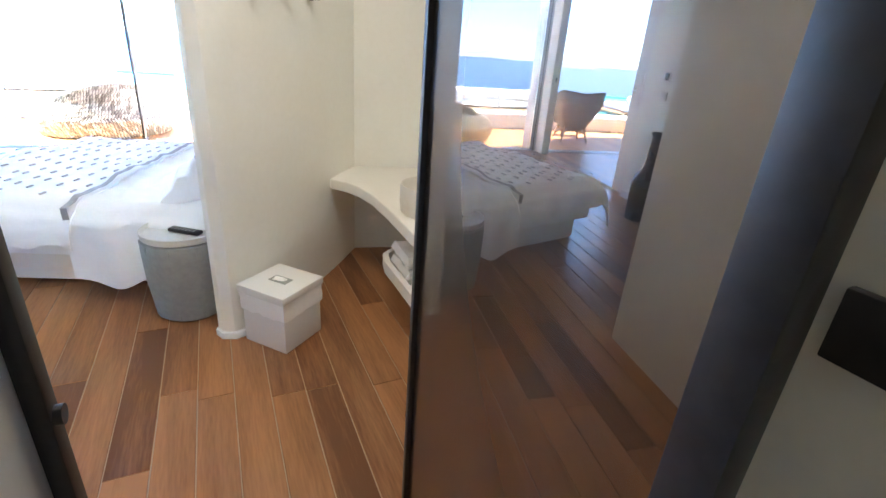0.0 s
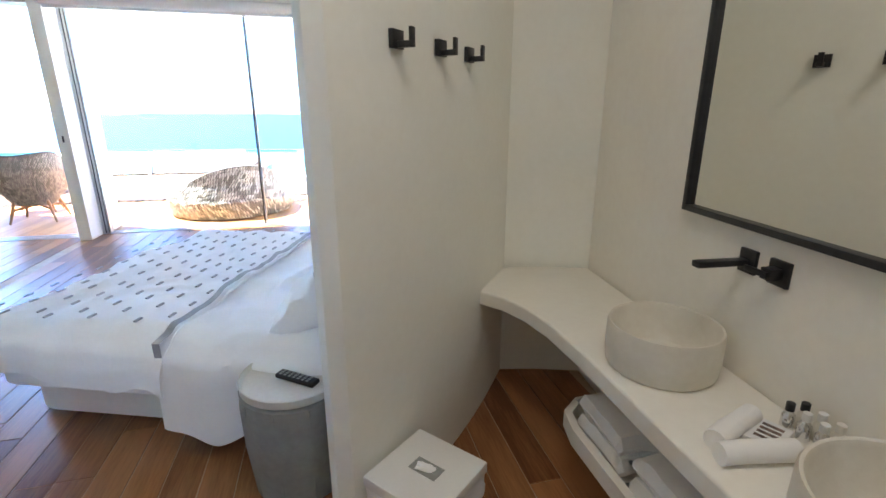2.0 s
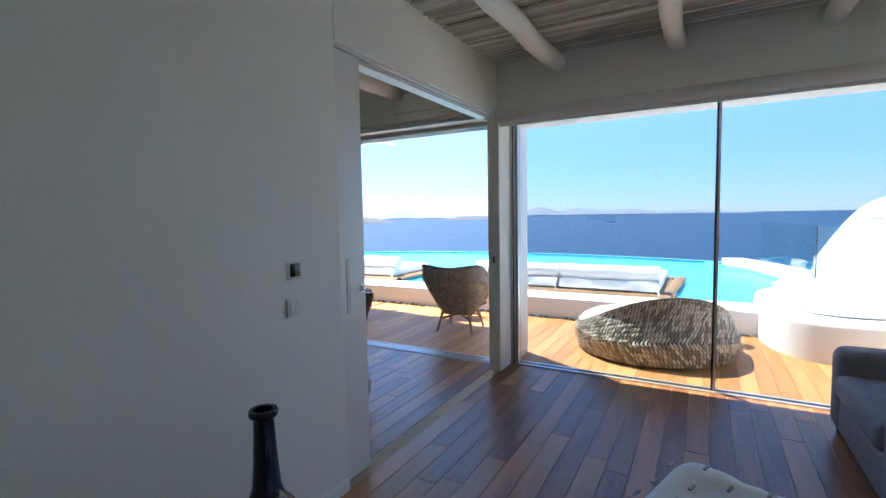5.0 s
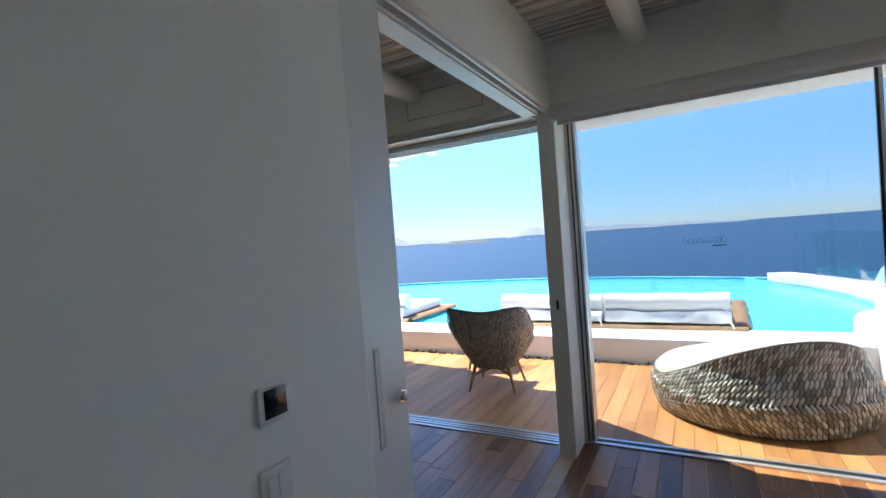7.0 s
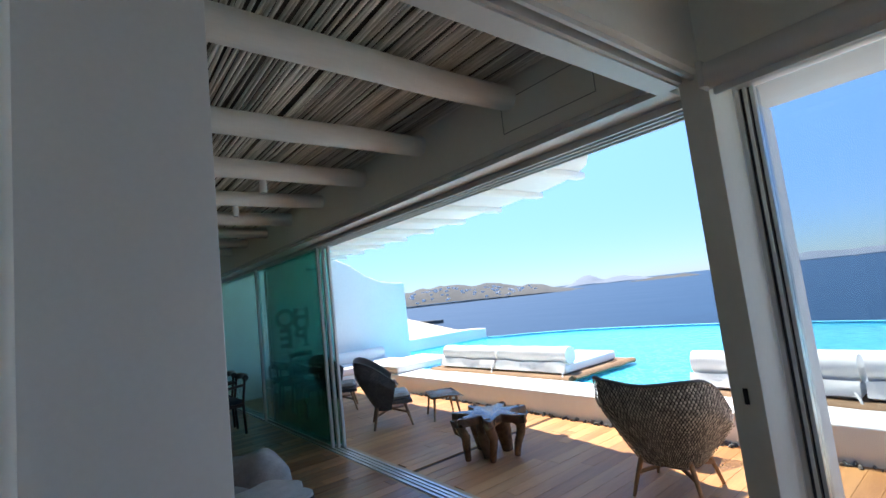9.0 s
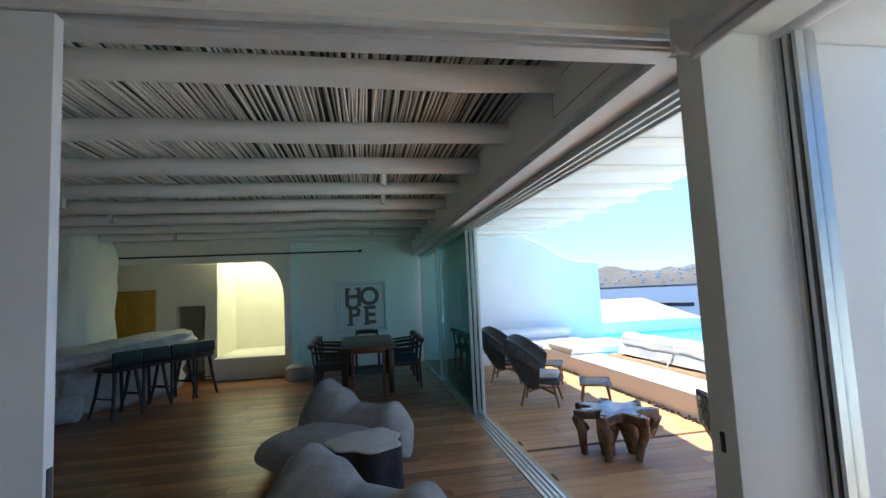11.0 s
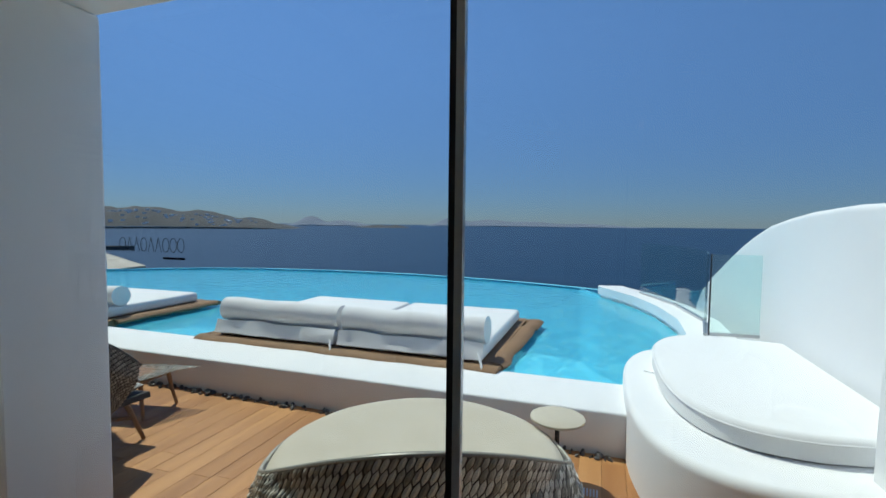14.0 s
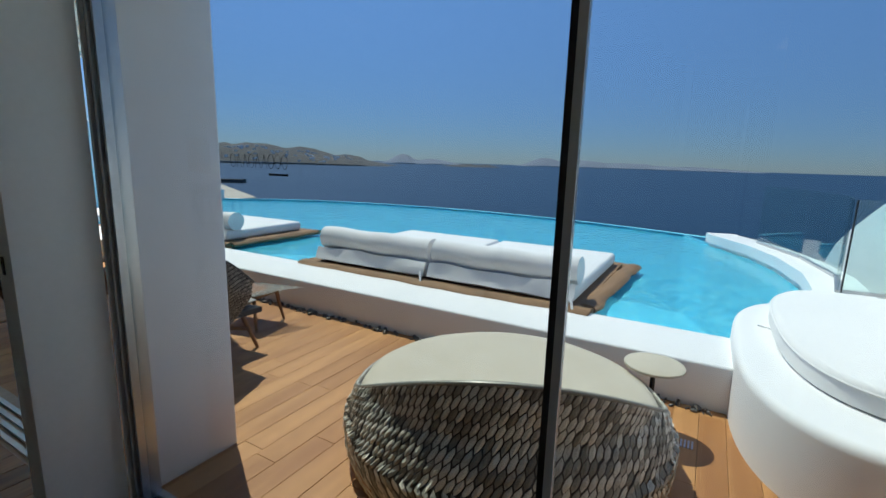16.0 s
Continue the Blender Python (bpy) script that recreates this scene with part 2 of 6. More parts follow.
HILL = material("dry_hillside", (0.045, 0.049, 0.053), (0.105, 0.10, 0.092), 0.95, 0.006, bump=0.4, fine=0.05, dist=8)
# far hills: the haze of distance is mixed into this paler, bluer colour
HILL_FAR = material("haze_tinted_hills", (0.13, 0.16, 0.21), (0.18, 0.205, 0.25), 0.95, 0.004, bump=0.2, fine=0.03, dist=8)
TAN = material("pale_dry_ground", (0.42, 0.37, 0.30), (0.55, 0.50, 0.42), 0.9, 0.5, bump=0.3, fine=6)
PEBBLE = material("dark_pebbles", (0.06, 0.06, 0.06), (0.2, 0.19, 0.18), 0.8, 20, bump=0.5, spread=0.4)
PLASTIC_WHITE = material("white_plastic", (0.72, 0.72, 0.70), (0.76, 0.76, 0.75), 0.4, 10, bump=0)
SCREEN = material("dark_display", (0.010, 0.011, 0.014), (0.016, 0.017, 0.02), 0.08, 10, bump=0)
GLASS = glass_material("solar_control_glass", (0.775, 0.815, 0.83))
GLASS_GREEN = glass_material("green_tinted_glass", (0.55, 0.78, 0.74))
GLASS_RAIL = glass_material("balustrade_glass", (0.86, 0.955, 0.945))
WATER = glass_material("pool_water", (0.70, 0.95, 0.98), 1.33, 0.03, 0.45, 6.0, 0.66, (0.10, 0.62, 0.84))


def mirror_material(name, tint, amount, base):
    m = bpy.data.materials.new(name)
    m.use_nodes = True
    nt = m.node_tree
    p = nt.nodes["Principled BSDF"]
    p.inputs["Base Color"].default_value = (*base, 1)
    p.inputs["Roughness"].default_value = 0.3
    g = nt.nodes.new("ShaderNodeBsdfGlossy")
    g.inputs[0].default_value = (*tint, 1)
    g.inputs["Roughness"].default_value = 0.012
    mx = nt.nodes.new("ShaderNodeMixShader")
    mx.inputs[0].default_value = amount
    nt.links.new(p.outputs[0], mx.inputs[1])
    nt.links.new(g.outputs[0], mx.inputs[2])
    nt.links.new(mx.outputs[0], nt.nodes["Material Output"].inputs[0])
    return m


MIRROR = mirror_material("silvered_mirror", (0.90, 0.90, 0.86), 1.0, (0.5, 0.5, 0.5))
SMOKED = mirror_material("smoked_reflective_glass", (0.31, 0.275, 0.24), 0.66, (0.05, 0.04, 0.034))


# ---- mesh helpers ----
def bm_box(x0, x1, y0, y1, z0, z1, bevel=0.0, seg=2, bm=None):
    bm = bm or bmesh.new()
    r = bmesh.ops.create_cube(bm, size=1, matrix=Matrix.LocRotScale(((x0 + x1) / 2, (y0 + y1) / 2, (z0 + z1) / 2), None, (abs(x1 - x0), abs(y1 - y0), abs(z1 - z0))))
    if bevel:
        vs = set(r["verts"])
        bmesh.ops.bevel(bm, geom=[e for e in bm.edges if e.verts[0] in vs], offset=bevel, segments=seg, affect='EDGES', profile=0.5)
    return bm


def bm_prism(poly, z0, z1, bevel=0.0, seg=2, bm=None):
    """Upright prism over a counter-clockwise plan outline."""
    bm = bm or bmesh.new()
    vs = [bm.verts.new((x, y, z0)) for x, y in poly]
    f = bm.faces.new(vs)
    if f.normal.z > 0 or sum(a[0] * b[1] - b[0] * a[1] for a, b in zip(poly, poly[1:] + poly[:1])) > 0:
        f.normal_flip()
    ex = bmesh.ops.extrude_face_region(bm, geom=[f])
    top = [v for v in ex["geom"] if isinstance(v, bmesh.types.BMVert)]
    bmesh.ops.translate(bm, verts=top, vec=(0, 0, z1 - z0))
    bmesh.ops.recalc_face_normals(bm, faces=bm.faces[:])
    if bevel:
        es = [e for e in bm.edges if all(abs(v.co.z - z1) < 1e-5 for v in e.verts)]
        bmesh.ops.bevel(bm, geom=es, offset=bevel, segments=seg, affect='EDGES', profile=0.5)
    return bm


def bm_cyl(r0, r1, z0, z1, n=24, bm=None, x=0, y=0, bevel=0.0):
    bm = bm or bmesh.new()
    r = bmesh.ops.create_cone(bm, cap_ends=True, segments=n, radius1=r0, radius2=r1, depth=z1 - z0,
                              matrix=Matrix.Translation((x, y, (z0 + z1) / 2)))
    if bevel:
        vs = set(r["verts"])
        es = [e for e in bm.edges if e.verts[0] in vs and e.verts[1] in vs and abs(e.verts[0].co.z - e.verts[1].co.z) < 1e-6]
        bmesh.ops.bevel(bm, geom=es, offset=bevel, segments=3, affect='EDGES', profile=0.5)
    return bm


def bm_lathe(profile, n=40, bm=None, x=0, y=0):
    bm = bm or bmesh.new()
    rings = []
    for r, z in profile:
        rings.append([bm.verts.new((x + r * math.cos(2 * math.pi * k / n), y + r * math.sin(2 * math.pi * k / n), z)) for k in range(n)])
    for a, b in zip(rings, rings[1:]):
        for k in range(n):
            bm.faces.new((a[k], a[(k + 1) % n], b[(k + 1) % n], b[k]))
    bm.faces.new(rings[0][::-1])
    bm.faces.new(rings[-1])
    bmesh.ops.recalc_face_normals(bm, faces=bm.faces[:])
    return bm


def bm_tube(path, r, n=8, bm=None, r_end=None):
    """Round bar along points, tapering to r_end."""
    bm = bm or bmesh.new()
    pts = [Vector(p) for p in path]
    rings = []
    for i, p in enumerate(pts):
        d = (pts[min(i + 1, len(pts) - 1)] - pts[max(i - 1, 0)]).normalized()
        u = d.cross(Vector((0, 0, 1)) if abs(d.z) < 0.9 else Vector((1, 0, 0))).normalized()
        v = d.cross(u)
        q = r if r_end is None else r + (r_end - r) * i / (len(pts) - 1)
        rings.append([bm.verts.new(p + q * (math.cos(2 * math.pi * k / n) * u + math.sin(2 * math.pi * k / n) * v)) for k in range(n)])
    for a, b in zip(rings, rings[1:]):
        for k in range(n):
            bm.faces.new((a[k], a[(k + 1) % n], b[(k + 1) % n], b[k]))
    bm.faces.new(rings[0][::-1])
    bm.faces.new(rings[-1])
    bmesh.ops.recalc_face_normals(bm, faces=bm.faces[:])
    return bm


def bm_grid(fn, nu, nv, bm=None, close_u=False):
    """Sheet of points fn(u, v) over 0..1."""
    bm = bm or bmesh.new()
    g = [[bm.verts.new(fn(i / nu, j / nv)) for j in range(nv + 1)] for i in range(nu if close_u else nu + 1)]
    for i in range(nu):
        for j in range(nv):
            a, b = g[i], g[(i + 1) % len(g)]
            bm.faces.new((a[j], b[j], b[j + 1], a[j + 1]))
    bmesh.ops.recalc_face_normals(bm, faces=bm.faces[:])
    return bm


def bm_cushion(w, d, h, puff=0.5, n=14, wob=0.0, seed=0):
    """Stuffed pad: thick in the middle, thin at the seam; lies on z = 0."""
    rim = h * (1 - puff) / 2

    def prof(u, v, s):
        a, b = 2 * u - 1, 2 * v - 1
        k = ((1 - abs(a) ** 3.2) * (1 - abs(b) ** 3.2)) ** 0.42
        pinch = 1 - 0.05 * (1 - abs(b) ** 2) * abs(a) ** 6
        pinch2 = 1 - 0.05 * (1 - abs(a) ** 2) * abs(b) ** 6
        z = h / 2 + s * (rim + (h / 2 - rim) * k) * (1 if k > 0 else 0)
        z += wob * min(1.0, k * 2) * noise.noise(Vector((a * 3 + seed, b * 3, s)))
        return Vector((a * w / 2 * pinch, b * d / 2 * pinch2, z))
    bm = bm_grid(lambda u, v: prof(u, v, 1), n, n)
    bm_grid(lambda u, v: prof(u, v, -1), n, n, bm)
    bmesh.ops.remove_doubles(bm, verts=bm.verts[:], dist=0.002)
    bmesh.ops.recalc_face_normals(bm, faces=bm.faces[:])
    return bm


def mesh_of(name, bm, mat, smooth=True):
    me = bpy.data.meshes.new(name)
    bm.to_mesh(me)
    bm.free()
    me.materials.append(mat)
    if smooth:
        me.shade_smooth()
        me.set_sharp_from_angle(angle=radians(38))
    return me


def part(name, bm, mat, parent=None, label="", at=None, smooth=True):
    ob = new(name, mesh_of(name, bm, mat, smooth))
    if parent is not None:
        ob.parent = parent
    if at is not None:
        ob.matrix_basis = at
    if label:
        tagged(ob, label)
    return ob


def thing(name, at, label, category, group="", kind=""):
    ob = new(name)
    ob.empty_display_size = 0.1
    ob.matrix_basis = at
    return tagged(ob, label, category, group, kind)


def structure(name, bm, mat, label, category="wall", smooth=True):
    return tagged(part(name, bm, mat, smooth=smooth), label, category, kind="structure")


def text_mesh(s, size, depth):
    cu = bpy.data.curves.new("letter", 'FONT')
    cu.body, cu.size, cu.extrude, cu.align_x, cu.align_y = s, size, depth, 'CENTER', 'CENTER'
    cu.offset = 0.016
    ob = bpy.data.objects.new("letter", cu)
    scene.collection.objects.link(ob)
    me = bpy.data.meshes.new_from_object(ob.evaluated_get(bpy.context.evaluated_depsgraph_get()))
    bpy.data.objects.remove(ob)
    return me


# ---- large structure: bedroom, bath, living room ----
CEIL = 2.90
HEAD = 2.40
FACE = -0.33            # inner face of the facade wall
ANG = 0.4067            # lean of the wall behind the bed, x per y

structure("floor", bm_box(-9.6, 3.9, -8.2, 0.06, -0.25, -0.0035), GROUT, "dark subfloor under the wooden boards", "floor")
structure("ceiling", bm_box(-11.2, 4.0, -8.2, 0.0, CEIL + 0.03, CEIL + 0.25), PLASTER, "white plaster ceiling above the reeds", "ceiling")

# wall between bedroom and living room, with the pocket of the sliding door
structure("wall_west", bm_box(-0.052, -0.02, -5.13, -2.5, 0, CEIL + 0.03, 0.012, 3), PLASTER, "smooth white plaster wall with rounded end")
structure("wall_west_living", bm_box(-0.20, -0.112, -8.1, -2.5, 0, CEIL + 0.03, 0.012, 3), PLASTER, "smooth white plaster wall facing the living room")
bm = bm_box(-0.20, -0.115, -2.5, FACE, HEAD + 0.04, CEIL + 0.03)
bm_box(-0.05, -0.02, -2.5, FACE, HEAD + 0.04, CEIL + 0.03, bm=bm)
structure("wall_west_header", bm, PLASTER, "white plaster header over the sliding door")
rail = thing("door_rail", pose(0, 0, 0), "white sliding door head rail with two dark grooves", "door rail", kind="structure")
part("rail", bm_box(-0.115, -0.10, -2.5, -0.15, HEAD + 0.02, HEAD + 0.16), ALU_WHITE, rail)
part("rail", bm_box(-0.065, -0.05, -2.5, -0.15, HEAD + 0.02, HEAD + 0.16), ALU_WHITE, rail)
part("groove", bm_box(-0.10, -0.065, -2.5, -0.15, HEAD + 0.09, HEAD + 0.12), DARK, rail)
part("soffit", bm_box(-0.21, -0.117, -2.49, FACE, HEAD + 0.012, HEAD + 0.039), ALU_WHITE, rail)

# post at the facade where the sliding door closes
structure("post", bm_box(-0.118, 0.0, FACE, -0.055, 0, HEAD + 0.039, 0.006), PLASTER, "white post between bedroom glass and living room", "post")
keep = thing("strike_plate", pose(-0.06, FACE - 0.002, 1.08), "small black strike plate on the white post", "strike plate")
part("plate", bm_box(-0.009, 0.009, -0.003, 0.001, -0.032, 0.032, 0.001), DARK, keep)

# facade wall above the openings
structure("wall_north", bm_box(0.0, 3.5, FACE, -0.06, HEAD + 0.02, CEIL + 0.03), PLASTER, "white plaster wall above the bedroom window")
structure("wall_north_living", bm_box(-9.44, -0.0, FACE, -0.02, HEAD + 0.04, CEIL + 0.03), PLASTER, "white plaster beam over the sliding glass")
structure("lintel_outside", bm_box(-0.15, 3.55, -0.055, 0.49, HEAD + 0.01, CEIL + 0.35, 0.03, 3), PLASTER_OUT, "whitewashed lintel over the bedroom window", "lintel")
structure("fin_wall", bm_box(-0.15, 0.0, 0.06, 0.48, -0.1, HEAD + 0.009, 0.02, 3), PLASTER_OUT, "whitewashed fin wall beside the bedroom glass")
structure("parapet", bm_box(-11.2, 4.0, -8.2, -0.06, CEIL + 0.25, CEIL + 0.35), PLASTER_OUT, "white flat roof", "roof")

# bedroom east wall, leaning wall behind the bed, bath niche, vanity wall
structure("wall_east", bm_box(3.5, 3.9, -2.45, -0.0, 0, CEIL + 0.03), PLASTER, "white plaster wall beside the sofa")
poly = [(2.515, -4.72), (2.50, -4.76), (2.52, -4.80), (2.57, -4.82), (2.61, -4.80)]
for k in range(1, 9):
    u = k / 8
    poly.append((2.61 + 0.79 * u + 0.035 * math.sin(math.pi * u), -4.80 + 0.90 * u - 0.02 * math.sin(math.pi * u)))
poly += [(3.58, -3.94), (3.82, -4.02), (3.9, -4.02), (3.9, -2.45), (3.5, -2.45)]
structure("wall_bedhead", bm_prism(poly, 0, CEIL + 0.03), PLASTER, "white curved plaster wall between bed and washbasins")
structure("wall_vanity", bm_prism([(3.9, -4.02), (3.811, -4.02), (3.44, -8.0), (3.9, -8.0)], 0, CEIL + 0.03), CREAM, "cream plaster wall behind the washbasins")
structure("wall_south", bm_box(-0.2, 1.64, -5.28, -5.13, 0, CEIL + 0.03), PLASTER, "white plaster wall at the bedroom's back")
structure("wall_corridor", bm_box(1.49, 1.64, -8.0, -5.28, 0, CEIL + 0.03), PLASTER, "white plaster wall of the bath passage")
structure("wall_back", bm_box(1.49, 3.9, -8.2, -8.0, 0, CEIL + 0.03), PLASTER, "white plaster wall behind the shower")
structure("wall_shower", bm_box(1.64, 2.30, -6.56, -6.47, 0, CEIL + 0.03), PLASTER, "white plaster wall beside the shower door")
structure("wall_shower_side", bm_box(2.25, 2.30, -7.95, -6.56, 0, CEIL + 0.03), PLASTER, "white plaster side wall of the shower")
structure("wall_shower_east", bm_box(2.98, 3.05, -7.98, -6.76, 0, CEIL + 0.03), PLASTER, "white plaster wall beside the smoked panel")
for nm, b in (("baseboard_west", (-0.02, -0.006, -5.13, -2.51)),):
    structure(nm, bm_box(*b, 0, 0.07, 0.003), WHITE_LACQ, "low white baseboard", "baseboard")
structure("baseboard_stub", bm_prism([(2.505, -4.715), (2.488, -4.762), (2.512, -4.812), (2.573, -4.833), (2.625, -4.812), (2.64, -4.79), (2.60, -4.76), (2.54, -4.70)], 0, 0.035, 0.006), WHITE_LACQ, "low white baseboard round the wall end", "baseboard")

# living room outer walls
structure("wall_living_west", bm_box(-9.6, -9.44, -3.0, 0.0, 0, CEIL + 0.03), PLASTER, "white plaster wall with the framed print")
structure("wall_living_south", bm_box(-9.6, -0.2, -8.2, -8.1, 0, CEIL + 0.03), PLASTER, "white plaster wall at the living room's back")
# hall behind the living room: header, arched recess, back wall
def arch_wall(x0, x1, y0, y1, z1, oy0, oy1, oz1, r):
    """Wall slab with an opening from oy0 to oy1 whose corner at oy1 is round."""
    bm = bm_box(x0, x1, y0, oy0, 0, z1)
    line = [(oy0, oz1)] + [(oy1 - r + r * math.sin(a), oz1 - r * 1.6 + r * 1.6 * math.cos(a)) for a in [k * math.pi / 24 for k in range(13)]]
    rows = [[bm.verts.new((x, y, zz)) for y, z in line for zz in (z, z1)] for x in (x0, x1)]
    lo = [(rows[0][2 * k], rows[1][2 * k], rows[0][2 * k + 1], rows[1][2 * k + 1]) for k in range(len(line))]
    for a, b in zip(lo, lo[1:]):
        bm.faces.new((a[0], b[0], b[2], a[2]))
        bm.faces.new((a[1], b[1], b[3], a[3]))
        bm.faces.new((a[0], b[0], b[1], a[1]))
    bmesh.ops.recalc_face_normals(bm, faces=bm.faces[:])
    bm_box(x0, x1, oy1, y1, 0, z1, bm=bm)
    return bm


structure("wall_hall", arch_wall(-8.75, -8.5, -8.1, -2.9, CEIL + 0.03, -6.9, -3.04, 2.34, 0.5), PLASTER, "white plaster wall with a wide arched opening", smooth=False)
structure("wall_hall_return", bm_box(-9.44, -8.75, -3.04, -2.9, 0, CEIL + 0.03), PLASTER, "white plaster return of the arch")
bm = bm_box(-9.15, -9.0, -8.1, -5.22, 0, CEIL)
bm_box(-9.15, -9.0, -5.22, -4.68, 1.50, CEIL, bm=bm)
bm_box(-9.15, -9.0, -4.68, -4.45, 0, CEIL, bm=bm)
structure("wall_hall_back", bm, WARM_WALL, "warm white hall wall with a dark doorway")
structure("wall_recess_back", bm_box(-10.6, -10.45, -4.45, -2.9, 0, CEIL), WARM_WALL, "bright warm wall of the arched recess")
structure("wall_recess_side", bm_box(-10.45, -9.15, -4.56, -4.45, 0, CEIL), WARM_WALL, "warm white side wall of the recess")
structure("wall_hall_side", bm_box(-10.45, -9.45, -3.15, -3.05, 0, CEIL), WARM_WALL, "warm white side wall of the hall")
structure("hall_bench", bm_box(-10.44, -8.66, -4.44, -3.045, 0, 0.44, 0.02, 3), WARM_WALL, "built-in white plaster bench in the arch", "bench")
structure("hall_floor", bm_box(-10.6, -9.6, -8.2, -2.9, -0.2, -0.004), FLOOR, "dark wooden hall floor", "floor")
# added wall blocks stray sky light, so the room behind the doorway stays dark
structure("added_wall_dark_side", bm_box(-10.3, -9.151, -5.7, -5.6, 0, CEIL), CONCRETE, "added grey side wall that keeps the doorway dark")
structure("wall_dark_room", bm_box(-10.45, -10.3, -5.7, -4.57, 0, CEIL), PLASTER, "wall of the room behind the doorway")
hall_light = new("hall_skylight", bpy.data.lights.new("hall_skylight", 'AREA'))
hall_light.data.shape, hall_light.data.size, hall_light.data.size_y = 'RECTANGLE', 1.2, 1.0
hall_light.data.energy, hall_light.data.color = 11, (0.97, 1.0, 0.84)
hall_light.matrix_world = look((-9.7, -3.8, CEIL - 0.02), (-9.5, -3.9, 0))

# beams and reeds
beam_xs_bed = [0.54, 1.47, 2.41, 3.34]
beam_xs_liv = [-1.10 - 0.93 * k for k in range(9)]


def beam_mesh(y0, y1, r, seed):
    rnd = random.Random(seed)
    n = 14
    pts = [(0.012 * rnd.uniform(-1, 1), y0 + (y1 - y0) * k / n, 0.010 * rnd.uniform(-1, 1)) for k in range(n + 1)]
    return bm_tube(pts, r * rnd.uniform(0.96, 1.06), 14, r_end=r * rnd.uniform(0.88, 1.0))


for i, x in enumerate(beam_xs_bed):
    b = part("ceiling_beam", beam_mesh(-5.2, FACE + 0.03, 0.075, i), BEAM_WHITE, at=pose(x, 0, CEIL - 0.105))
    tagged(b, "round white-painted timber ceiling beam under reeds", "beam", "bedroom ceiling beams", "structure")
for i, x in enumerate(beam_xs_liv):
    b = part("ceiling_beam", beam_mesh(-8.1, FACE + 0.03, 0.078, 20 + i), BEAM_WHITE, at=pose(x, 0, CEIL - 0.13))
    tagged(b, "round white-painted timber ceiling beam under reeds", "beam", "living room ceiling beams", "structure")


def reed_mesh(x0, x1, y0, y1, z, pitch, seed):
    """Canes laid along x, crooked, of uneven thickness and height, with gaps that let the dark shade sheet show."""
    rnd = random.Random(seed)
    verts, faces = [], []
    y = y0
    while y < y1:
        r = pitch * rnd.uniform(0.34, 0.62)
        n = max(3, int((x1 - x0) / 0.93))
        zz = z + rnd.uniform(-0.010, 0.008)
        ph, am = rnd.uniform(0, 6), pitch * rnd.uniform(0.2, 1.0)
        base = len(verts)
        for k in range(n + 1):
            x = x0 + (x1 - x0) * k / n
            yy = y + am * math.sin(ph + x * 1.1) + rnd.uniform(-0.45, 0.45) * pitch
            zk = zz + rnd.uniform(-0.004, 0.004)
            for a in (-0.45, 0.17, 0.5, 0.83, 1.45):
                verts.append((x, yy + r * math.cos(math.pi * a), zk - r * math.sin(math.pi * a)))
        for k in range(n):
            for j in range(4):
                a = base + k * 5 + j
                faces.append((a, a + 5, a + 6, a + 1))
        y += pitch * rnd.choice((0.75, 0.85, 0.95, 1.0, 1.1, 1.45))
    me = bpy.data.meshes.new("reeds")
    me.from_pydata(verts, [], faces)
    me.materials.append(REED)
    me.shade_smooth()
    return me


tagged(new("reed_ceiling", reed_mesh(-0.02, 3.6, -5.15, FACE, CEIL - 0.010, 0.021, 3)), "close-laid whitewashed reeds between the beams", "reed ceiling", kind="stuff")
tagged(new("reed_ceiling", reed_mesh(-9.44, -0.2, -8.1, FACE, CEIL - 0.010, 0.021, 5)), "close-laid grey-white reeds between the beams", "reed ceiling", kind="stuff")
# added dark sheets stand for the shade in the gaps between the reeds
for nm, x0, x1, y0 in (("reed_shade_bedroom", -0.02, 3.6, -5.15), ("reed_shade_living", -9.44, -0.2, -8.1)):
    structure(nm, bm_box(x0, x1, y0, FACE, CEIL + 0.012, CEIL + 0.028), REED_GAP_SHADE, "added dark sheet above the reeds, standing for shade between them", "ceiling")
structure("bath_ceiling", bm_box(1.5, 3.9, -8.0, -5.16, CEIL - 0.02, CEIL + 0.03), CREAM, "cream plaster ceiling over the bath", "ceiling")

# added lamp, out of view, assumed for the bath's warm, brighter light
lamp = thing("ceiling_light", pose(2.85, -5.62, CEIL - 0.02), "added round warm ceiling light, out of view over the washbasins", "ceiling light")
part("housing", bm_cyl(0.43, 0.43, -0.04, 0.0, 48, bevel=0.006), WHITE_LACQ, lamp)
unseen_bath_lamp = new("unseen_bath_lamp", bpy.data.lights.new("unseen_bath_lamp", 'AREA'))
unseen_bath_lamp.data.shape, unseen_bath_lamp.data.size, unseen_bath_lamp.data.energy, unseen_bath_lamp.data.color = 'DISK', 0.8, 0.62, (1.0, 0.92, 0.82)
unseen_bath_lamp.matrix_world = look((2.85, -5.62, CEIL - 0.064), (2.85, -5.62, 0))

# ---- bedroom window ----
win = thing("window_1", pose(0, 0, 0), "floor-to-ceiling frameless bedroom window in two panes", "window", kind="structure")
for x0, x1 in ((0.075, 1.7515), (1.7865, 3.43)):
    p = part("pane", bm_box(x0, x1, -0.006, 0.006, 0.012, HEAD), GLASS, win)
    p.visible_shadow = False
part("joint_seal", bm_box(1.752, 1.7668, -0.010, 0.010, 0.014, HEAD), DARK, win, "dark vertical joint between the panes")
part("joint_profile", bm_box(1.7671, 1.786, -0.010, 0.010, 0.014, HEAD), ALU_WHITE, win)
part("sill_track", bm_box(0.0, 3.5, -0.055, -0.022, -0.01, 0.010), ALU, win)
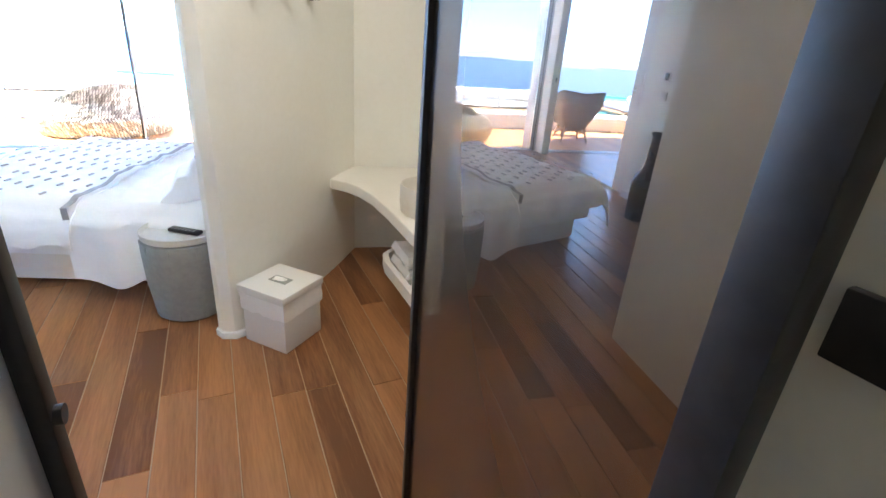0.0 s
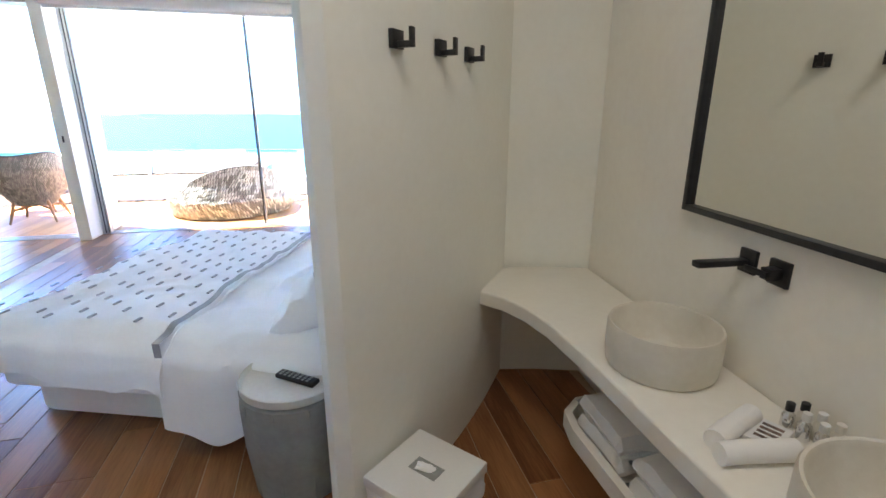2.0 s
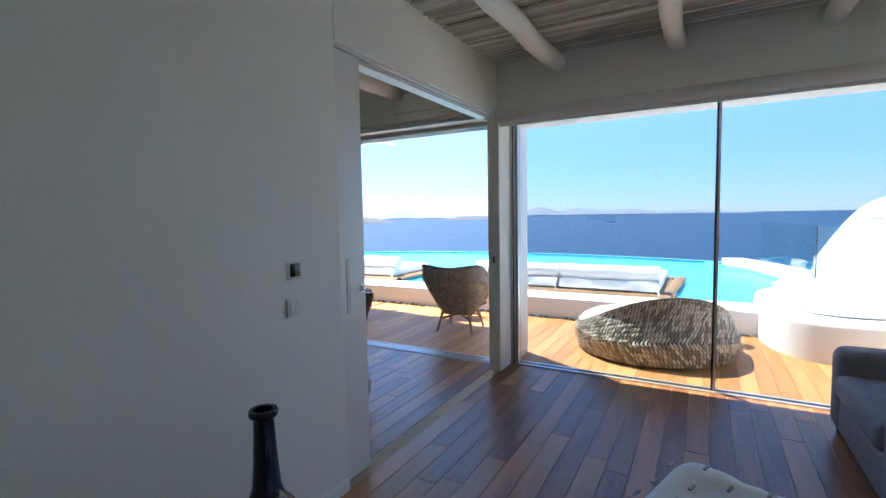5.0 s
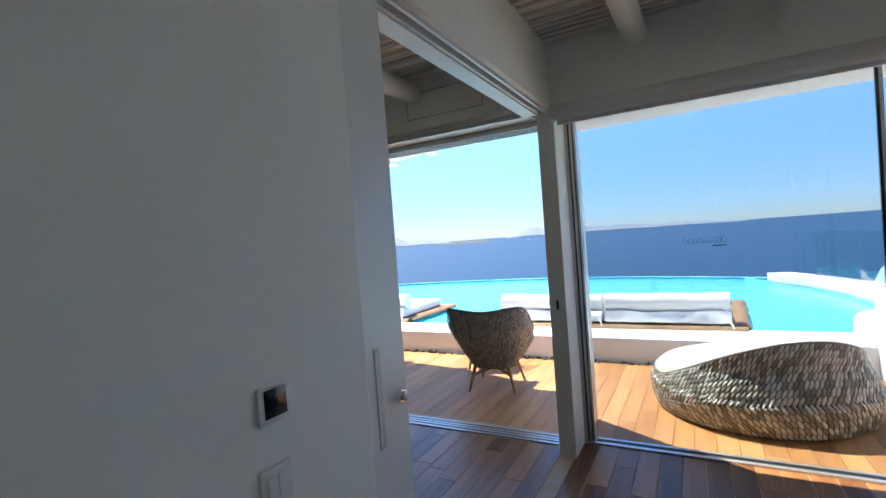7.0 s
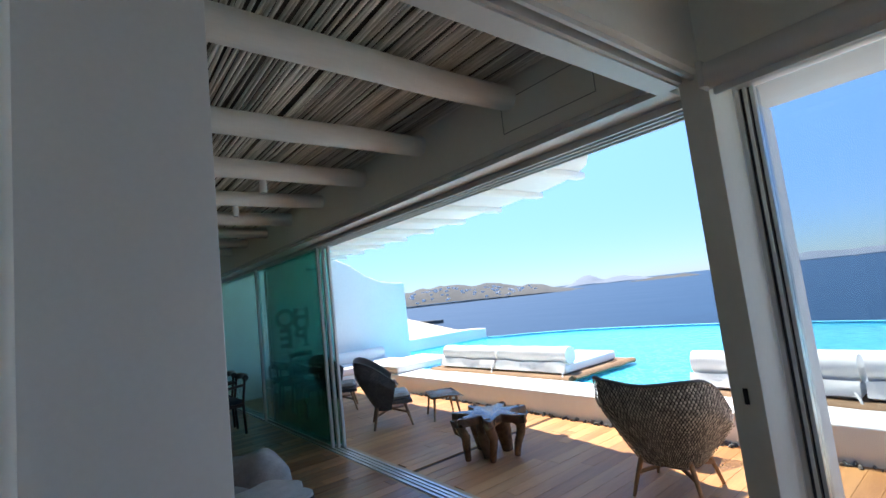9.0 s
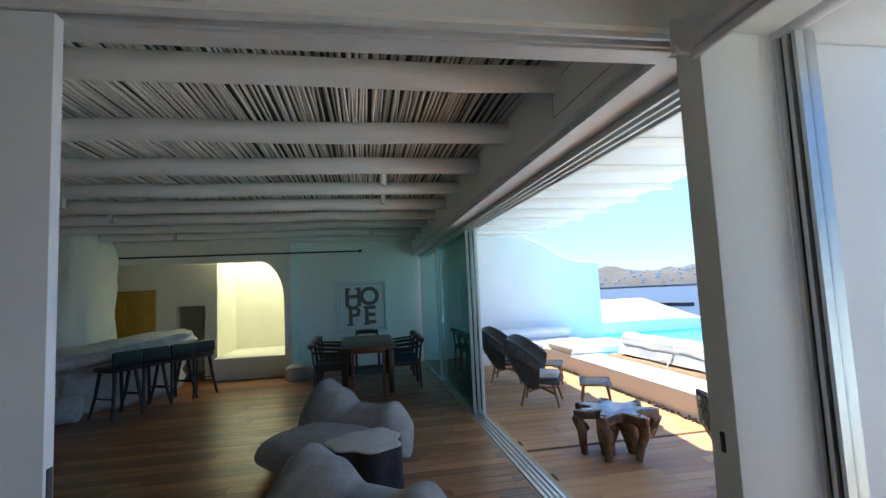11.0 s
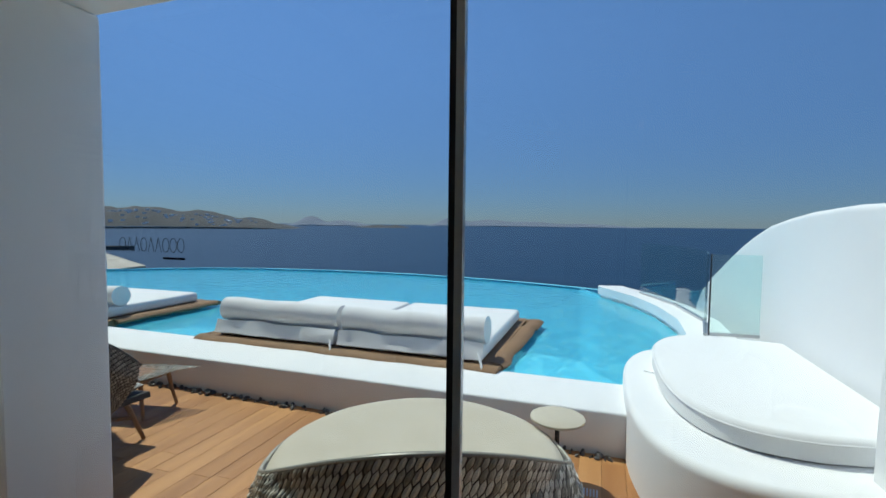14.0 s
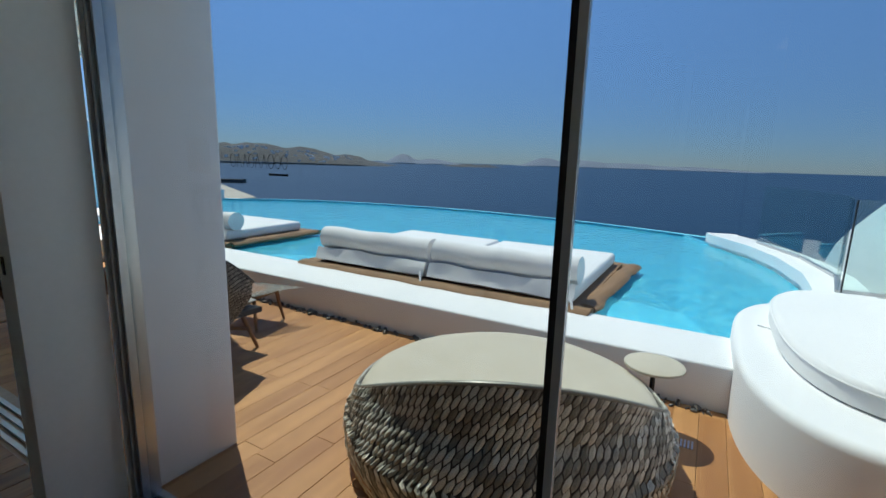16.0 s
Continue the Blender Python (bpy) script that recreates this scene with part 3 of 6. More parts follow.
part("sill_track", bm_box(0.0, 3.5, 0.020, 0.050, -0.01, 0.012), ALU, win)
part("sill_groove", bm_box(0.0, 3.5, -0.021, 0.019, -0.01, 0.002), DARK, win)
for k, (x0, x1, y0, y1, mt) in enumerate(((0.002, 0.020, -0.052, 0.055, ALU_WHITE), (0.021, 0.033, -0.040, -0.012, DARK), (0.034, 0.050, -0.045, 0.05, ALU), (0.051, 0.058, -0.03, 0.0, DARK), (0.059, 0.074, -0.035, 0.04, ALU))):
    part("frame_profile", bm_box(x0, x1, y0, y1, 0.0, HEAD), mt, win)
part("frame_profile", bm_box(3.431, 3.499, -0.05, 0.05, 0.0, HEAD), ALU_WHITE, win)
structure("jamb_east", bm_box(3.46, 3.5, FACE, -0.06, 0, HEAD + 0.019), PLASTER, "white window jamb", "jamb")
blind = thing("roller_blind", pose(0, -0.395, HEAD - 0.015), "rolled-up white roller blind above the window", "blind")
part("roll", bm_tube([(0.03, 0, 0), (1.7, 0, 0), (3.40, 0, 0)], 0.055, 18), WHITE_LACQ, blind)
part("bottom_bar", bm_box(0.04, 3.39, -0.008, 0.008, -0.085, -0.056, 0.004), WHITE_LACQ, blind)
for x in (0.012, 3.415):
    part("end_bracket", bm_box(x - 0.010, x + 0.014, -0.045, 0.028, -0.05, 0.06, 0.004), PLASTIC_WHITE, blind)


def sign(y, x0, w, z, flip):
    s = thing("window_lettering", pose(x0, y, z), "thin dark lettering sticker on the window glass", "sticker", "window stickers")
    rnd = random.Random(7)
    for k in range(9):
        x = (k + 0.5) * w / 9 - w / 2
        part("stroke", bm_tube([(x + 0.012 * math.cos(a), 0, 0.020 * math.sin(a)) for a in [j * math.pi / 6 for j in range(13)]] if k in (0, 3, 6, 7, 8) else [(x - 0.011, 0, -0.020), (x, 0, 0.020), (x + 0.011, 0, -0.020)], 0.0010, 4), DARK, s)
    part("stroke", bm_box(w * 0.18 * flip, w * 0.5 * flip, -0.0005, 0.0005, -0.040, -0.034), DARK, s)
    return s


sign(-0.009, 0.86, 0.25, 1.46, 1)
sign(-0.009, 2.66, 0.25, 1.47, 1)

# sliding living-room glass: stacked panels, tracks, head track
for y, z1 in ((-0.16, 0.008), (-0.115, 0.010), (-0.07, 0.008), (-0.025, 0.010)):
    structure("sill_track_living", bm_box(-9.44, -0.15, y, y + 0.024, -0.02, z1), ALU, "aluminium floor track of the sliding glass", "door track")
structure("track_bed", bm_box(-9.44, -0.15, -0.18, 0.05, -0.03, -0.004), DARK, "dark floor channel between the tracks", "door track")
ht = thing("head_track", pose(0, 0, 0), "white head track with dark grooves over the sliding glass", "door track", kind="structure")
part("casing", bm_box(-9.43, -0.16, -0.34, 0.04, HEAD + 0.012, HEAD + 0.039), ALU_WHITE, ht)
part("casing_lip", bm_box(-9.43, -0.16, -0.36, -0.335, HEAD + 0.04, HEAD + 0.075, 0.004), ALU_WHITE, ht)
for y in (-0.17, -0.11, -0.05, 0.01):
    part("groove_lip", bm_box(-9.43, -0.16, y, y + 0.018, HEAD - 0.03, HEAD + 0.0115), ALU_WHITE, ht)
part("groove_bed", bm_box(-9.43, -0.16, -0.152, 0.008, HEAD + 0.004, HEAD + 0.011), DARK, ht)


def glass_door(x0, x1, y, mat, nm):
    d = thing("sliding_glass_door", pose(0, y, 0), "tall green-tinted sliding glass door pushed open", "glass door", "sliding glass doors")
    part("pane", bm_box(x0 + 0.035, x1 - 0.035, -0.005, 0.005, 0.03, HEAD - 0.04), mat, d).visible_shadow = False
    for a in (x0, x1 - 0.034):
        part("stile", bm_box(a, a + 0.034, -0.017, 0.017, 0.012, HEAD - 0.005, 0.003), ALU_WHITE, d)
    part("bottom_rail", bm_box(x0 + 0.035, x1 - 0.035, -0.015, 0.015, 0.012, 0.03), ALU, d)
    part("top_rail", bm_box(x0 + 0.035, x1 - 0.035, -0.015, 0.015, HEAD - 0.04, HEAD - 0.005), ALU, d)


glass_door(-6.75, -4.50, -0.013, GLASS_GREEN, 1)
glass_door(-6.80, -4.56, -0.058, GLASS_GREEN, 2)
glass_door(-7.05, -4.62, -0.103, GLASS_GREEN, 3)
glass_door(-9.35, -6.95, -0.148, GLASS_GREEN, 4)

# ---- sliding bedroom door ----
door = thing("door_1", pose(0, 0, 0), "white sliding door half drawn out of the wall", "door", kind="structure")
part("leaf", bm_box(-0.100, -0.058, -3.35, -2.26, 0.012, HEAD + 0.015, 0.003), WHITE_LACQ, door)
pull = part("finger_pull", bm_box(-0.0585, -0.0555, -2.425, -2.395, 0.97, 1.28, 0.001), ALU_WHITE, door, "recessed white finger pull")
part("recess", bm_box(-0.0556, -0.0550, -2.42, -2.412, 0.98, 1.27), PLASTER, pull)
knob = part("lock_knob", bm_tube([(-0.058, -2.305, 1.10), (-0.052, -2.305, 1.10), (-0.044, -2.305, 1.10)], 0.021, 20), CHROME, door, "round chrome lock knob")
part("thumb_turn", bm_box(-0.044, -0.030, -2.309, -2.301, 1.085, 1.115, 0.002), CHROME, knob)
part("edge_latch", bm_box(-0.092, -0.070, -2.2605, -2.2575, 1.02, 1.20), DARK, door, "black latch plate in the door edge")


def switch(at, screen, label):
    s = thing("wall_switch", at, label, "switch")
    part("plate", bm_box(0, 0.010, -0.042, 0.042, -0.042, 0.042, 0.003), PLASTIC_WHITE, s)
    if screen:
        part("display", bm_box(0.010, 0.013, -0.030, 0.030, -0.028, 0.034, 0.001), SCREEN, s, "dark glossy display")
    else:
        for k in (0, 1):
            part("key", bm_box(0.010, 0.014, -0.028 + 0.029 * k, -0.001 + 0.029 * k, -0.026, 0.026, 0.002), PLASTIC_WHITE, s)


switch(pose(-0.020, -2.84, 1.265), True, "white thermostat with dark display on the wall")
switch(pose(-0.020, -2.85, 1.09), False, "white double light switch on the wall")
switch(pose(3.50, -0.9, 1.12, 0, 0, 180), False, "small white light switch near the window")

# ---- outside: deck, kerb, pool, plinth, walls, sea, hills ----
structure("deck_base", bm_box(-9.6, 3.9, 0.0, 2.32, -0.3, -0.027), DECK_GAP, "dark bed under the deck boards", "deck")
structure("pool_kerb", bm_box(-10.2, 2.40, 2.25, 2.88, -0.3, 0.275, 0.02, 3), PLASTER_OUT, "whitewashed low kerb along the pool", "kerb")


def rim(u):
    """Far rim of the pool, a wide arc from the small corner block to the far end."""
    x = 2.1 - 12.0 * u
    return x, 8.05 + 1.55 * math.sin(math.pi * min(1.0, 0.06 + 0.98 * u)) ** 0.75 - 0.6 * max(0, u - 0.75) ** 2 * 16


RIM = [rim(k / 30) for k in range(31)]
RIGHT = [(2.42, 2.89), (2.75, 3.6), (2.95, 4.4), (2.98, 5.2), (2.85, 6.1), (2.6, 6.9), (2.3, 7.5), (2.1, 7.85)]
basin = [(-9.9, 2.885)] + RIGHT + [p for p in RIM[1:]]
structure("pool_floor", bm_prism(basin, -1.3, -1.2), POOL_TILE, "light blue pool floor", "pool")
bm = bmesh.new()
lo = [bm.verts.new((x, y, -1.2)) for x, y in basin]
hi = [bm.verts.new((x, y, 0.262)) for x, y in basin]
for k in range(len(basin)):
    j = (k + 1) % len(basin)
    bm.faces.new((lo[k], lo[j], hi[j], hi[k]))
structure("pool_wall", bm, POOL_TILE, "light blue pool side wall", "pool")
structure("pool_step", bm_box(-9.8, 2.3, 2.89, 3.5, -1.19, -0.45), POOL_TILE, "submerged light blue ledge", "pool")
water = structure("water", bm_grid(lambda u, v: Vector((0, 0, 0)), 1, 1), WATER, "clear turquoise pool water with painted caustic lines", "water")
bm = bmesh.new()
bm.faces.new([bm.verts.new((x, y, 0.215)) for x, y in basin])
bmesh.ops.triangulate(bm, faces=bm.faces[:])
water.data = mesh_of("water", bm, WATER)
water.visible_shadow = False


def band(line, width, z0, z1, side=1):
    """Upright strip of wall following a plan line."""
    out = []
    for i, (x, y) in enumerate(line):
        a, b = Vector(line[max(i - 1, 0)]), Vector(line[min(i + 1, len(line) - 1)])
        d = (b - a).normalized()
        out.append((x - side * d.y * width, y + side * d.x * width))
    bm = bmesh.new()
    rows = [[bm.verts.new((*p, z)) for p in ln] for ln, z in ((line, z0), (line, z1), (out, z1), (out, z0))]
    for a, b in zip(rows, rows[1:] + rows[:1]):
        for k in range(len(line) - 1):
            bm.faces.new((a[k], a[k + 1], b[k + 1], b[k]))
    for k in (0, -1):
        bm.faces.new([r[k] for r in rows])
    bmesh.ops.recalc_face_normals(bm, faces=bm.faces[:])
    return bm


structure("pool_rim", band(RIM, 0.16, -6.2, 0.255, -1), POOL_TILE, "thin pale blue overflow rim of the pool", "pool rim")
structure("pool_side_wall", band([(2.05, 8.1)] + RIGHT[::-1], 0.45, -6.2, 0.40, 1), PLASTER_OUT, "whitewashed wall round the pool's end", "wall")

# curved seat plinth with cushion


def lobe(cx, cy, a, b, power, a0, a1, n=40):
    """Part of a squarish oval in plan, between two angles in degrees."""
    out = []
    for k in range(n + 1):
        w = radians(a0 + (a1 - a0) * k / n)
        c, q = math.cos(w), math.sin(w)
        out.append((cx + a * math.copysign(abs(c) ** (2 / power), c), cy + b * math.copysign(abs(q) ** (2 / power), q)))
    return out


SEAT = 0.39
structure("seat_plinth", bm_prism([(3.62, 3.9)] + lobe(3.05, 2.55, 0.785, 1.24, 3.0, 90, 270) + [(3.28, 1.36), (3.62, 1.42)], -0.3, SEAT, 0.05, 4), PLASTER_OUT, "rounded whitewashed masonry seat beside the pool", "seat")
pad = thing("plinth_cushion", pose(0, 0, SEAT), "white canvas mattress pad on the masonry seat", "cushion")
part("pad", bm_prism([(3.61, 3.72)] + lobe(3.12, 2.72, 0.63, 1.08, 2.9, 92, 270) + [(3.61, 1.73)], 0.012, 0.135, 0.045, 5), CUSHION_OUT, pad)
part("piping", bm_tube([(x, y, 0.105) for x, y in [(3.60, 3.722)] + lobe(3.12, 2.72, 0.632, 1.083, 2.9, 92, 270) + [(3.60, 1.727)]], 0.005, 6), CUSHION_OUT, pad)
part("base_seam", bm_prism([(3.60, 3.70)] + lobe(3.12, 2.72, 0.61, 1.06, 2.9, 92, 270) + [(3.60, 1.76)], 0.0, 0.013), DARK, pad)


def profile_wall(x0, x1, prof, bev=0.05):
    """Wall along y whose top follows prof, a list of (y, z)."""
    bm = bmesh.new()
    pts = [(prof[0][0], -1.5)] + prof + [(prof[-1][0], -1.5)]
    va = [bm.verts.new((x0, y, z)) for y, z in pts]
    f = bm.faces.new(va)
    ex = bmesh.ops.extrude_face_region(bm, geom=[f])
    bmesh.ops.translate(bm, verts=[v for v in ex["geom"] if isinstance(v, bmesh.types.BMVert)], vec=(x1 - x0, 0, 0))
    bmesh.ops.recalc_face_normals(bm, faces=bm.faces[:])
    es = [e for e in bm.edges if abs(e.verts[0].co.x - e.verts[1].co.x) < 1e-5 and min(v.co.z for v in e.verts) > -1]
    bmesh.ops.bevel(bm, geom=es, offset=bev, segments=4, affect='EDGES', profile=0.5)
    return bm


far_prof = [(0.0, 1.64), (1.0, 1.66), (1.9, 1.67), (2.8, 1.68), (3.45, 1.65), (3.95, 1.60), (4.4, 1.54), (4.9, 1.42), (5.4, 1.27), (5.9, 1.10), (6.4, 0.92), (6.9, 0.74), (7.4, 0.52), (7.8, 0.25)]
structure("divider_wall", profile_wall(3.64, 3.95, far_prof), PLASTER_OUT, "whitewashed garden wall with a sweeping curved top")
butt = profile_wall(1.20, 1.56, [(-3.27, 1.10), (-3.285, 1.30), (-3.32, 1.46), (-3.38, 1.58), (-3.48, 1.67), (-3.62, 1.71), (-3.96, 1.72)], 0.06)
bmesh.ops.rotate(butt, verts=butt.verts[:], cent=(0, 0, 0), matrix=Matrix.Rotation(radians(90), 3, 'Z'))
structure("buttress_wall", butt, PLASTER_OUT, "whitewashed rounded buttress beside the masonry seat")
structure("divider_upper", bm_box(3.5, 3.95, 0.002, 0.49, 0.0, CEIL + 0.35), PLASTER_OUT, "white outside wall at the window's edge")

rail_g = thing("glass_balustrade", pose(0, 0, 0), "frameless clear glass balustrade on the pool wall", "balustrade")
for (xa, ya), (xb, yb) in (((3.12, 4.35), (3.25, 5.1)), ((3.25, 5.15), (3.1, 6.2)), ((3.09, 6.25), (2.72, 7.3)), ((3.62, 4.45), (3.16, 4.40))):
    d = Vector((xb - xa, yb - ya))
    p = part("pane", bm_box(0, d.length, -0.006, 0.006, 0.40, 1.24), GLASS_RAIL, rail_g, at=pose(xa, ya, 0, 0, 0, math.degrees(math.atan2(d.y, d.x))))
    p.visible_shadow = False
    part("clamp_rail", bm_box(0, d.length, -0.02, 0.02, 0.395, 0.43), ALU, rail_g, at=pose(xa, ya, 0, 0, 0, math.degrees(math.atan2(d.y, d.x))))

part("edge_seam", bm_box(3.148, 3.160, 4.38, 4.402, 0.40, 1.24), BLACK_METAL, rail_g, "dark seam between the glass panes")

# canopy over the living deck
edge = [(-0.16, 0.5), (-0.7, 0.60), (-1.25, 0.86), (-1.65, 1.32), (-1.95, 1.72), (-2.3, 2.02), (-2.9, 2.24), (-3.6, 2.36), (-4.6, 2.44), (-9.44, 2.50)]
structure("canopy", bm_prism([(-0.16, -0.019)] + edge + [(-9.44, -0.019)], 2.80, 2.98), PLASTER_OUT, "white canopy slab over the living room deck", "canopy")
structure("canopy_lintel", bm_box(-9.44, -0.16, -0.019, 0.10, HEAD + 0.06, 2.80), PLASTER_OUT, "white outer face over the sliding glass", "lintel")


def edge_y(x):
    for (xa, ya), (xb, yb) in zip(edge, edge[1:]):
        if xb <= x <= xa:
            return ya + (yb - ya) * (x - xa) / (xb - xa)
    return 2.2


for k in range(10):
    x = -1.35 - 0.86 * k
    b = part("canopy_slat", bm_box(-0.06, 0.06, 0.10, edge_y(x) + 0.04, -0.07, 0.0, 0.015), BEAM_WHITE, at=pose(x, 0, 2.80))
    tagged(b, "white-painted canopy rafter over the deck", "rafter", "canopy rafters", "structure")
far_wall = [(0.0, 2.95), (1.6, 2.95), (2.3, 2.85), (2.8, 2.62), (3.2, 2.35), (3.6, 2.18), (4.0, 2.12), (4.3, 2.1)]
structure("end_wall", profile_wall(-9.75, -9.45, far_wall, 0.04), PLASTER_OUT, "tall whitewashed end wall with a curved top")
structure("end_wall_low", profile_wall(-10.6, -10.2, [(2.3, 0.55), (7.0, 0.55), (7.7, 0.5)], 0.04), PLASTER_OUT, "low white wall at the pool's far end")
structure("ground", bm_box(-60, 40, -40, 12, -9.5, -5.9), TAN, "pale dry ground falling to the shore", "ground")
structure("shore_terrace", bm_prism([(-70, 17), (-25, 17), (-25.5, 21), (-70, 44)], -6.4, -1.4), TAN, "pale terrace below the pool", "terrace")

# sea to the horizon and the islands across the bay
structure("sea", bm_grid(lambda u, v: Vector((-4800 + 9600 * u, 10 + 4780 * v, -22)), 8, 8), SEA, "deep blue sea with fine ripples", "water")


def island(name, az0, az1, dist, peaks, mat, label, seed, depth=500, houses=None):
    """Ridge between two headings (degrees left of straight out) with given (heading, height) tops."""
    nu, nv = 110, 14

    def at(u, v):
        az = az0 + (az1 - az0) * u
        h = 0
        for c, w, top in peaks:
            h += (top * math.exp(-((az - c) / w) ** 2)) ** 3
        h = h ** (1 / 3) * min(1, u * 10, (1 - u) * 10) * 0.9
        d = dist + depth * v
        n = noise.fractal(Vector((az * 0.55 + seed, v * 2.2, seed)), 0.9, 2.1, 5)
        z = -23 + (h * (1 + 0.10 * n) + 2 * n) * math.sin(math.pi * min(1, v * 0.62 + 0.02)) ** 0.8
        a = radians(az)
        return Vector((-d * math.sin(a), d * math.cos(a), z))
    if houses is not None:
        rnd = random.Random(11)
        for k in range(110):
            p, w = at(rnd.uniform(0.12, 0.66), rnd.uniform(0.03, 0.42)), rnd.uniform(1.6, 3.2)
            bm_box(p.x - w, p.x + w, p.y - 5, p.y + 5, p.z - 4, p.z + rnd.uniform(2, 5), bm=houses)
    return structure(name, bm_grid(at, nu, nv), mat, label, "island")


houses = bmesh.new()
island("headland", 35, 80, 1500, [(52, 6, 78), (46, 4.5, 62), (62, 9, 84), (41, 3.2, 42), (72, 8, 74), (37.5, 1.8, 18)], HILL, "dry brown headland dotted with white houses", 3, 500, houses)
island("far_hill", 27, 39, 2900, [(34.5, 1.6, 70), (31, 2.5, 40)], HILL_FAR, "low hill across the bay, tinted with painted haze", 9)
island("islet", 22.5, 30.5, 1990, [(27, 2, 13), (24.5, 1.5, 12)], HILL, "low rocky islet", 14, 120)
island("far_ridge", -6, 22, 3600, [(17.5, 2.2, 78), (13, 3.5, 60), (8, 4, 48), (2, 5, 30)], HILL_FAR, "long ridge on the horizon, tinted with painted haze", 21)
tagged(part("houses", houses, PLASTER_OUT), "tiny white houses scattered over the headland", "houses", kind="stuff")
structure("breakwater", bm_prism([(-385, 240), (-345, 262), (-347, 268), (-390, 250)], -23, -19), HILL, "low dark breakwater in the bay", "breakwater")
boat = thing("boat", pose(-560, 1700, -22), "small white motor boat with its wake", "boat")
part("hull", bm_box(-5, 5, -2, 2, -0.5, 2.5, 0.8), PLASTER_OUT, boat)
part("wake", bm_prism([(5, -1), (45, -3), (45, 3), (5, 1)], 0.05, 0.5), PLASTER_OUT, boat)

# ---- bedroom things ----
# bed: foot towards the living room wall, turned with the wall behind its head
bed = thing("bed", pose(1.28, -3.08, 0, 0, 0, -20.5), "wide low bed with white duvet and grey dashes", "bed")
BL, BW = 1.84, 1.60          # length along local x, width along local y (centred)


def round_box(x0, x1, y0, y1, z0, z1, r, n=6):
    pts = []
    for cx, cy, a0 in ((x1 - r, y1 - r, 0), (x0 + r, y1 - r, 90), (x0 + r, y0 + r, 180), (x1 - r, y0 + r, 270)):
        pts += [(cx + r * math.cos(radians(a0 + 90 * k / n)), cy + r * math.sin(radians(a0 + 90 * k / n))) for k in range(n + 1)]
    return pts


part("base", bm_prism(round_box(0.07, BL, -BW / 2 + 0.13, BW / 2 - 0.13, 0, 0, 0.16), 0.03, 0.23, 0.05, 3), CREAM, bed, "white upholstered bed base")
part("mattress", bm_prism(round_box(0.06, BL, -BW / 2 + 0.02, BW / 2 - 0.02, 0, 0, 0.14), 0.23, 0.47, 0.05, 3), LINEN, bed)
part("headboard", bm_box(BL + 0.005, BL + 0.10, -BW / 2 - 0.02, BW / 2 + 0.02, 0.0, 0.93, 0.035, 4), CREAM, bed, "low white headboard")


def crumple(x, y, seed):
    """Soft creases of cotton: long low ridges that fan out, and small dents."""
    w = noise.noise(Vector((x * 1.3 + seed, y * 1.5, 5)))
    r1 = 1 - abs(noise.noise(Vector((x * 3.4 + y * 1.6 + w, y * 1.5 - x * 0.7, seed))))
    r2 = 1 - abs(noise.noise(Vector((x * 7 - y * 4 + 2 * w, y * 5 + x * 2, seed + 3))))
    return 0.022 * r1 ** 3 + 0.011 * r2 ** 3 - 0.014


def drape(x0, x1, over, drop0, drop1, lift, seed, foot):
    """Cloth over the mattress, hanging down both long sides and, at the foot, the front; with folds."""
    W = BW / 2

    def at(u, v):
        s = (2 * v - 1) * (W + over)
        x = x0 + (x1 - x0) * u
        hang = max(0.0, abs(s) - W)
        d = drop0 + (drop1 - drop0) * u
        y = math.copysign(min(abs(s), W + 0.02 + 0.03 * min(1, hang / 0.05)), s)
        z = 0.485 + lift - hang * d / over
        fold = noise.noise(Vector((x * 5 + seed, math.copysign(1, s) * 3.0, hang * 2)))
        if hang > 0.03:
            y += math.copysign(0.055 * fold + 0.03, s) * min(1, hang / 0.12)
            z += 0.10 * hang / over * noise.noise(Vector((x * 4, seed, 1)))
        z += 0.018 * noise.noise(Vector((x * 3.1 + seed, s * 3.4, 0.3))) + crumple(x, s, seed)
        edge_r = max(0.0, abs(s) - (W - 0.09)) / 0.09
        if hang <= 0:
            z -= 0.03 * min(1, edge_r) ** 2
        else:
            z -= 0.03
        if foot:
            q = max(0.0, 0.12 - (x - x0)) / 0.12
            z -= 0.19 * q ** 2.0
            x -= 0.02 * math.sin(q * 3.0)
        return Vector((x, y, z))
    bm = bm_grid(at, int((x1 - x0) / 0.016), 130)
    bmesh.ops.solidify(bm, geom=bm.faces[:], thickness=0.012)
    return bm


DUV = part("duvet", drape(0.02, 0.98, 0.20, 0.15, 0.20, 0.045, 2, True), LINEN, bed, "white duvet with rows of small grey dashes")
part("turned_sheet", drape(0.95, BL - 0.02, 0.38, 0.36, 0.36, 0.030, 7, False), LINEN, bed, "white sheet hanging low at the side")


def top_z(x, y):
    W = BW / 2
    return 0.485 + 0.045 + 0.018 * noise.noise(Vector((x * 3.1 + 2, y * 3.4, 0.3))) + crumple(x, y, 2) - 0.03 * min(1, max(0, abs(y) - (W - 0.09)) / 0.09) ** 2


def band_on(x, wdt, y0, y1, lift):
    """Woven stripe that follows the duvet."""
    def at(u, v):
        y = y0 + (y1 - y0) * v
        xx = x + wdt * (u - 0.5) + 0.008 * math.sin(y * 5)
        yy, zz = y, top_z(xx, max(-BW / 2, min(BW / 2, y))) + lift
        h = abs(y) - BW / 2
        if h > 0:
            yy = math.copysign(BW / 2 + 0.062, y)
            zz = top_z(xx, BW / 2) + lift - h * 0.95
        return Vector((xx, yy, zz))
    return bm_grid(at, 4, 110)


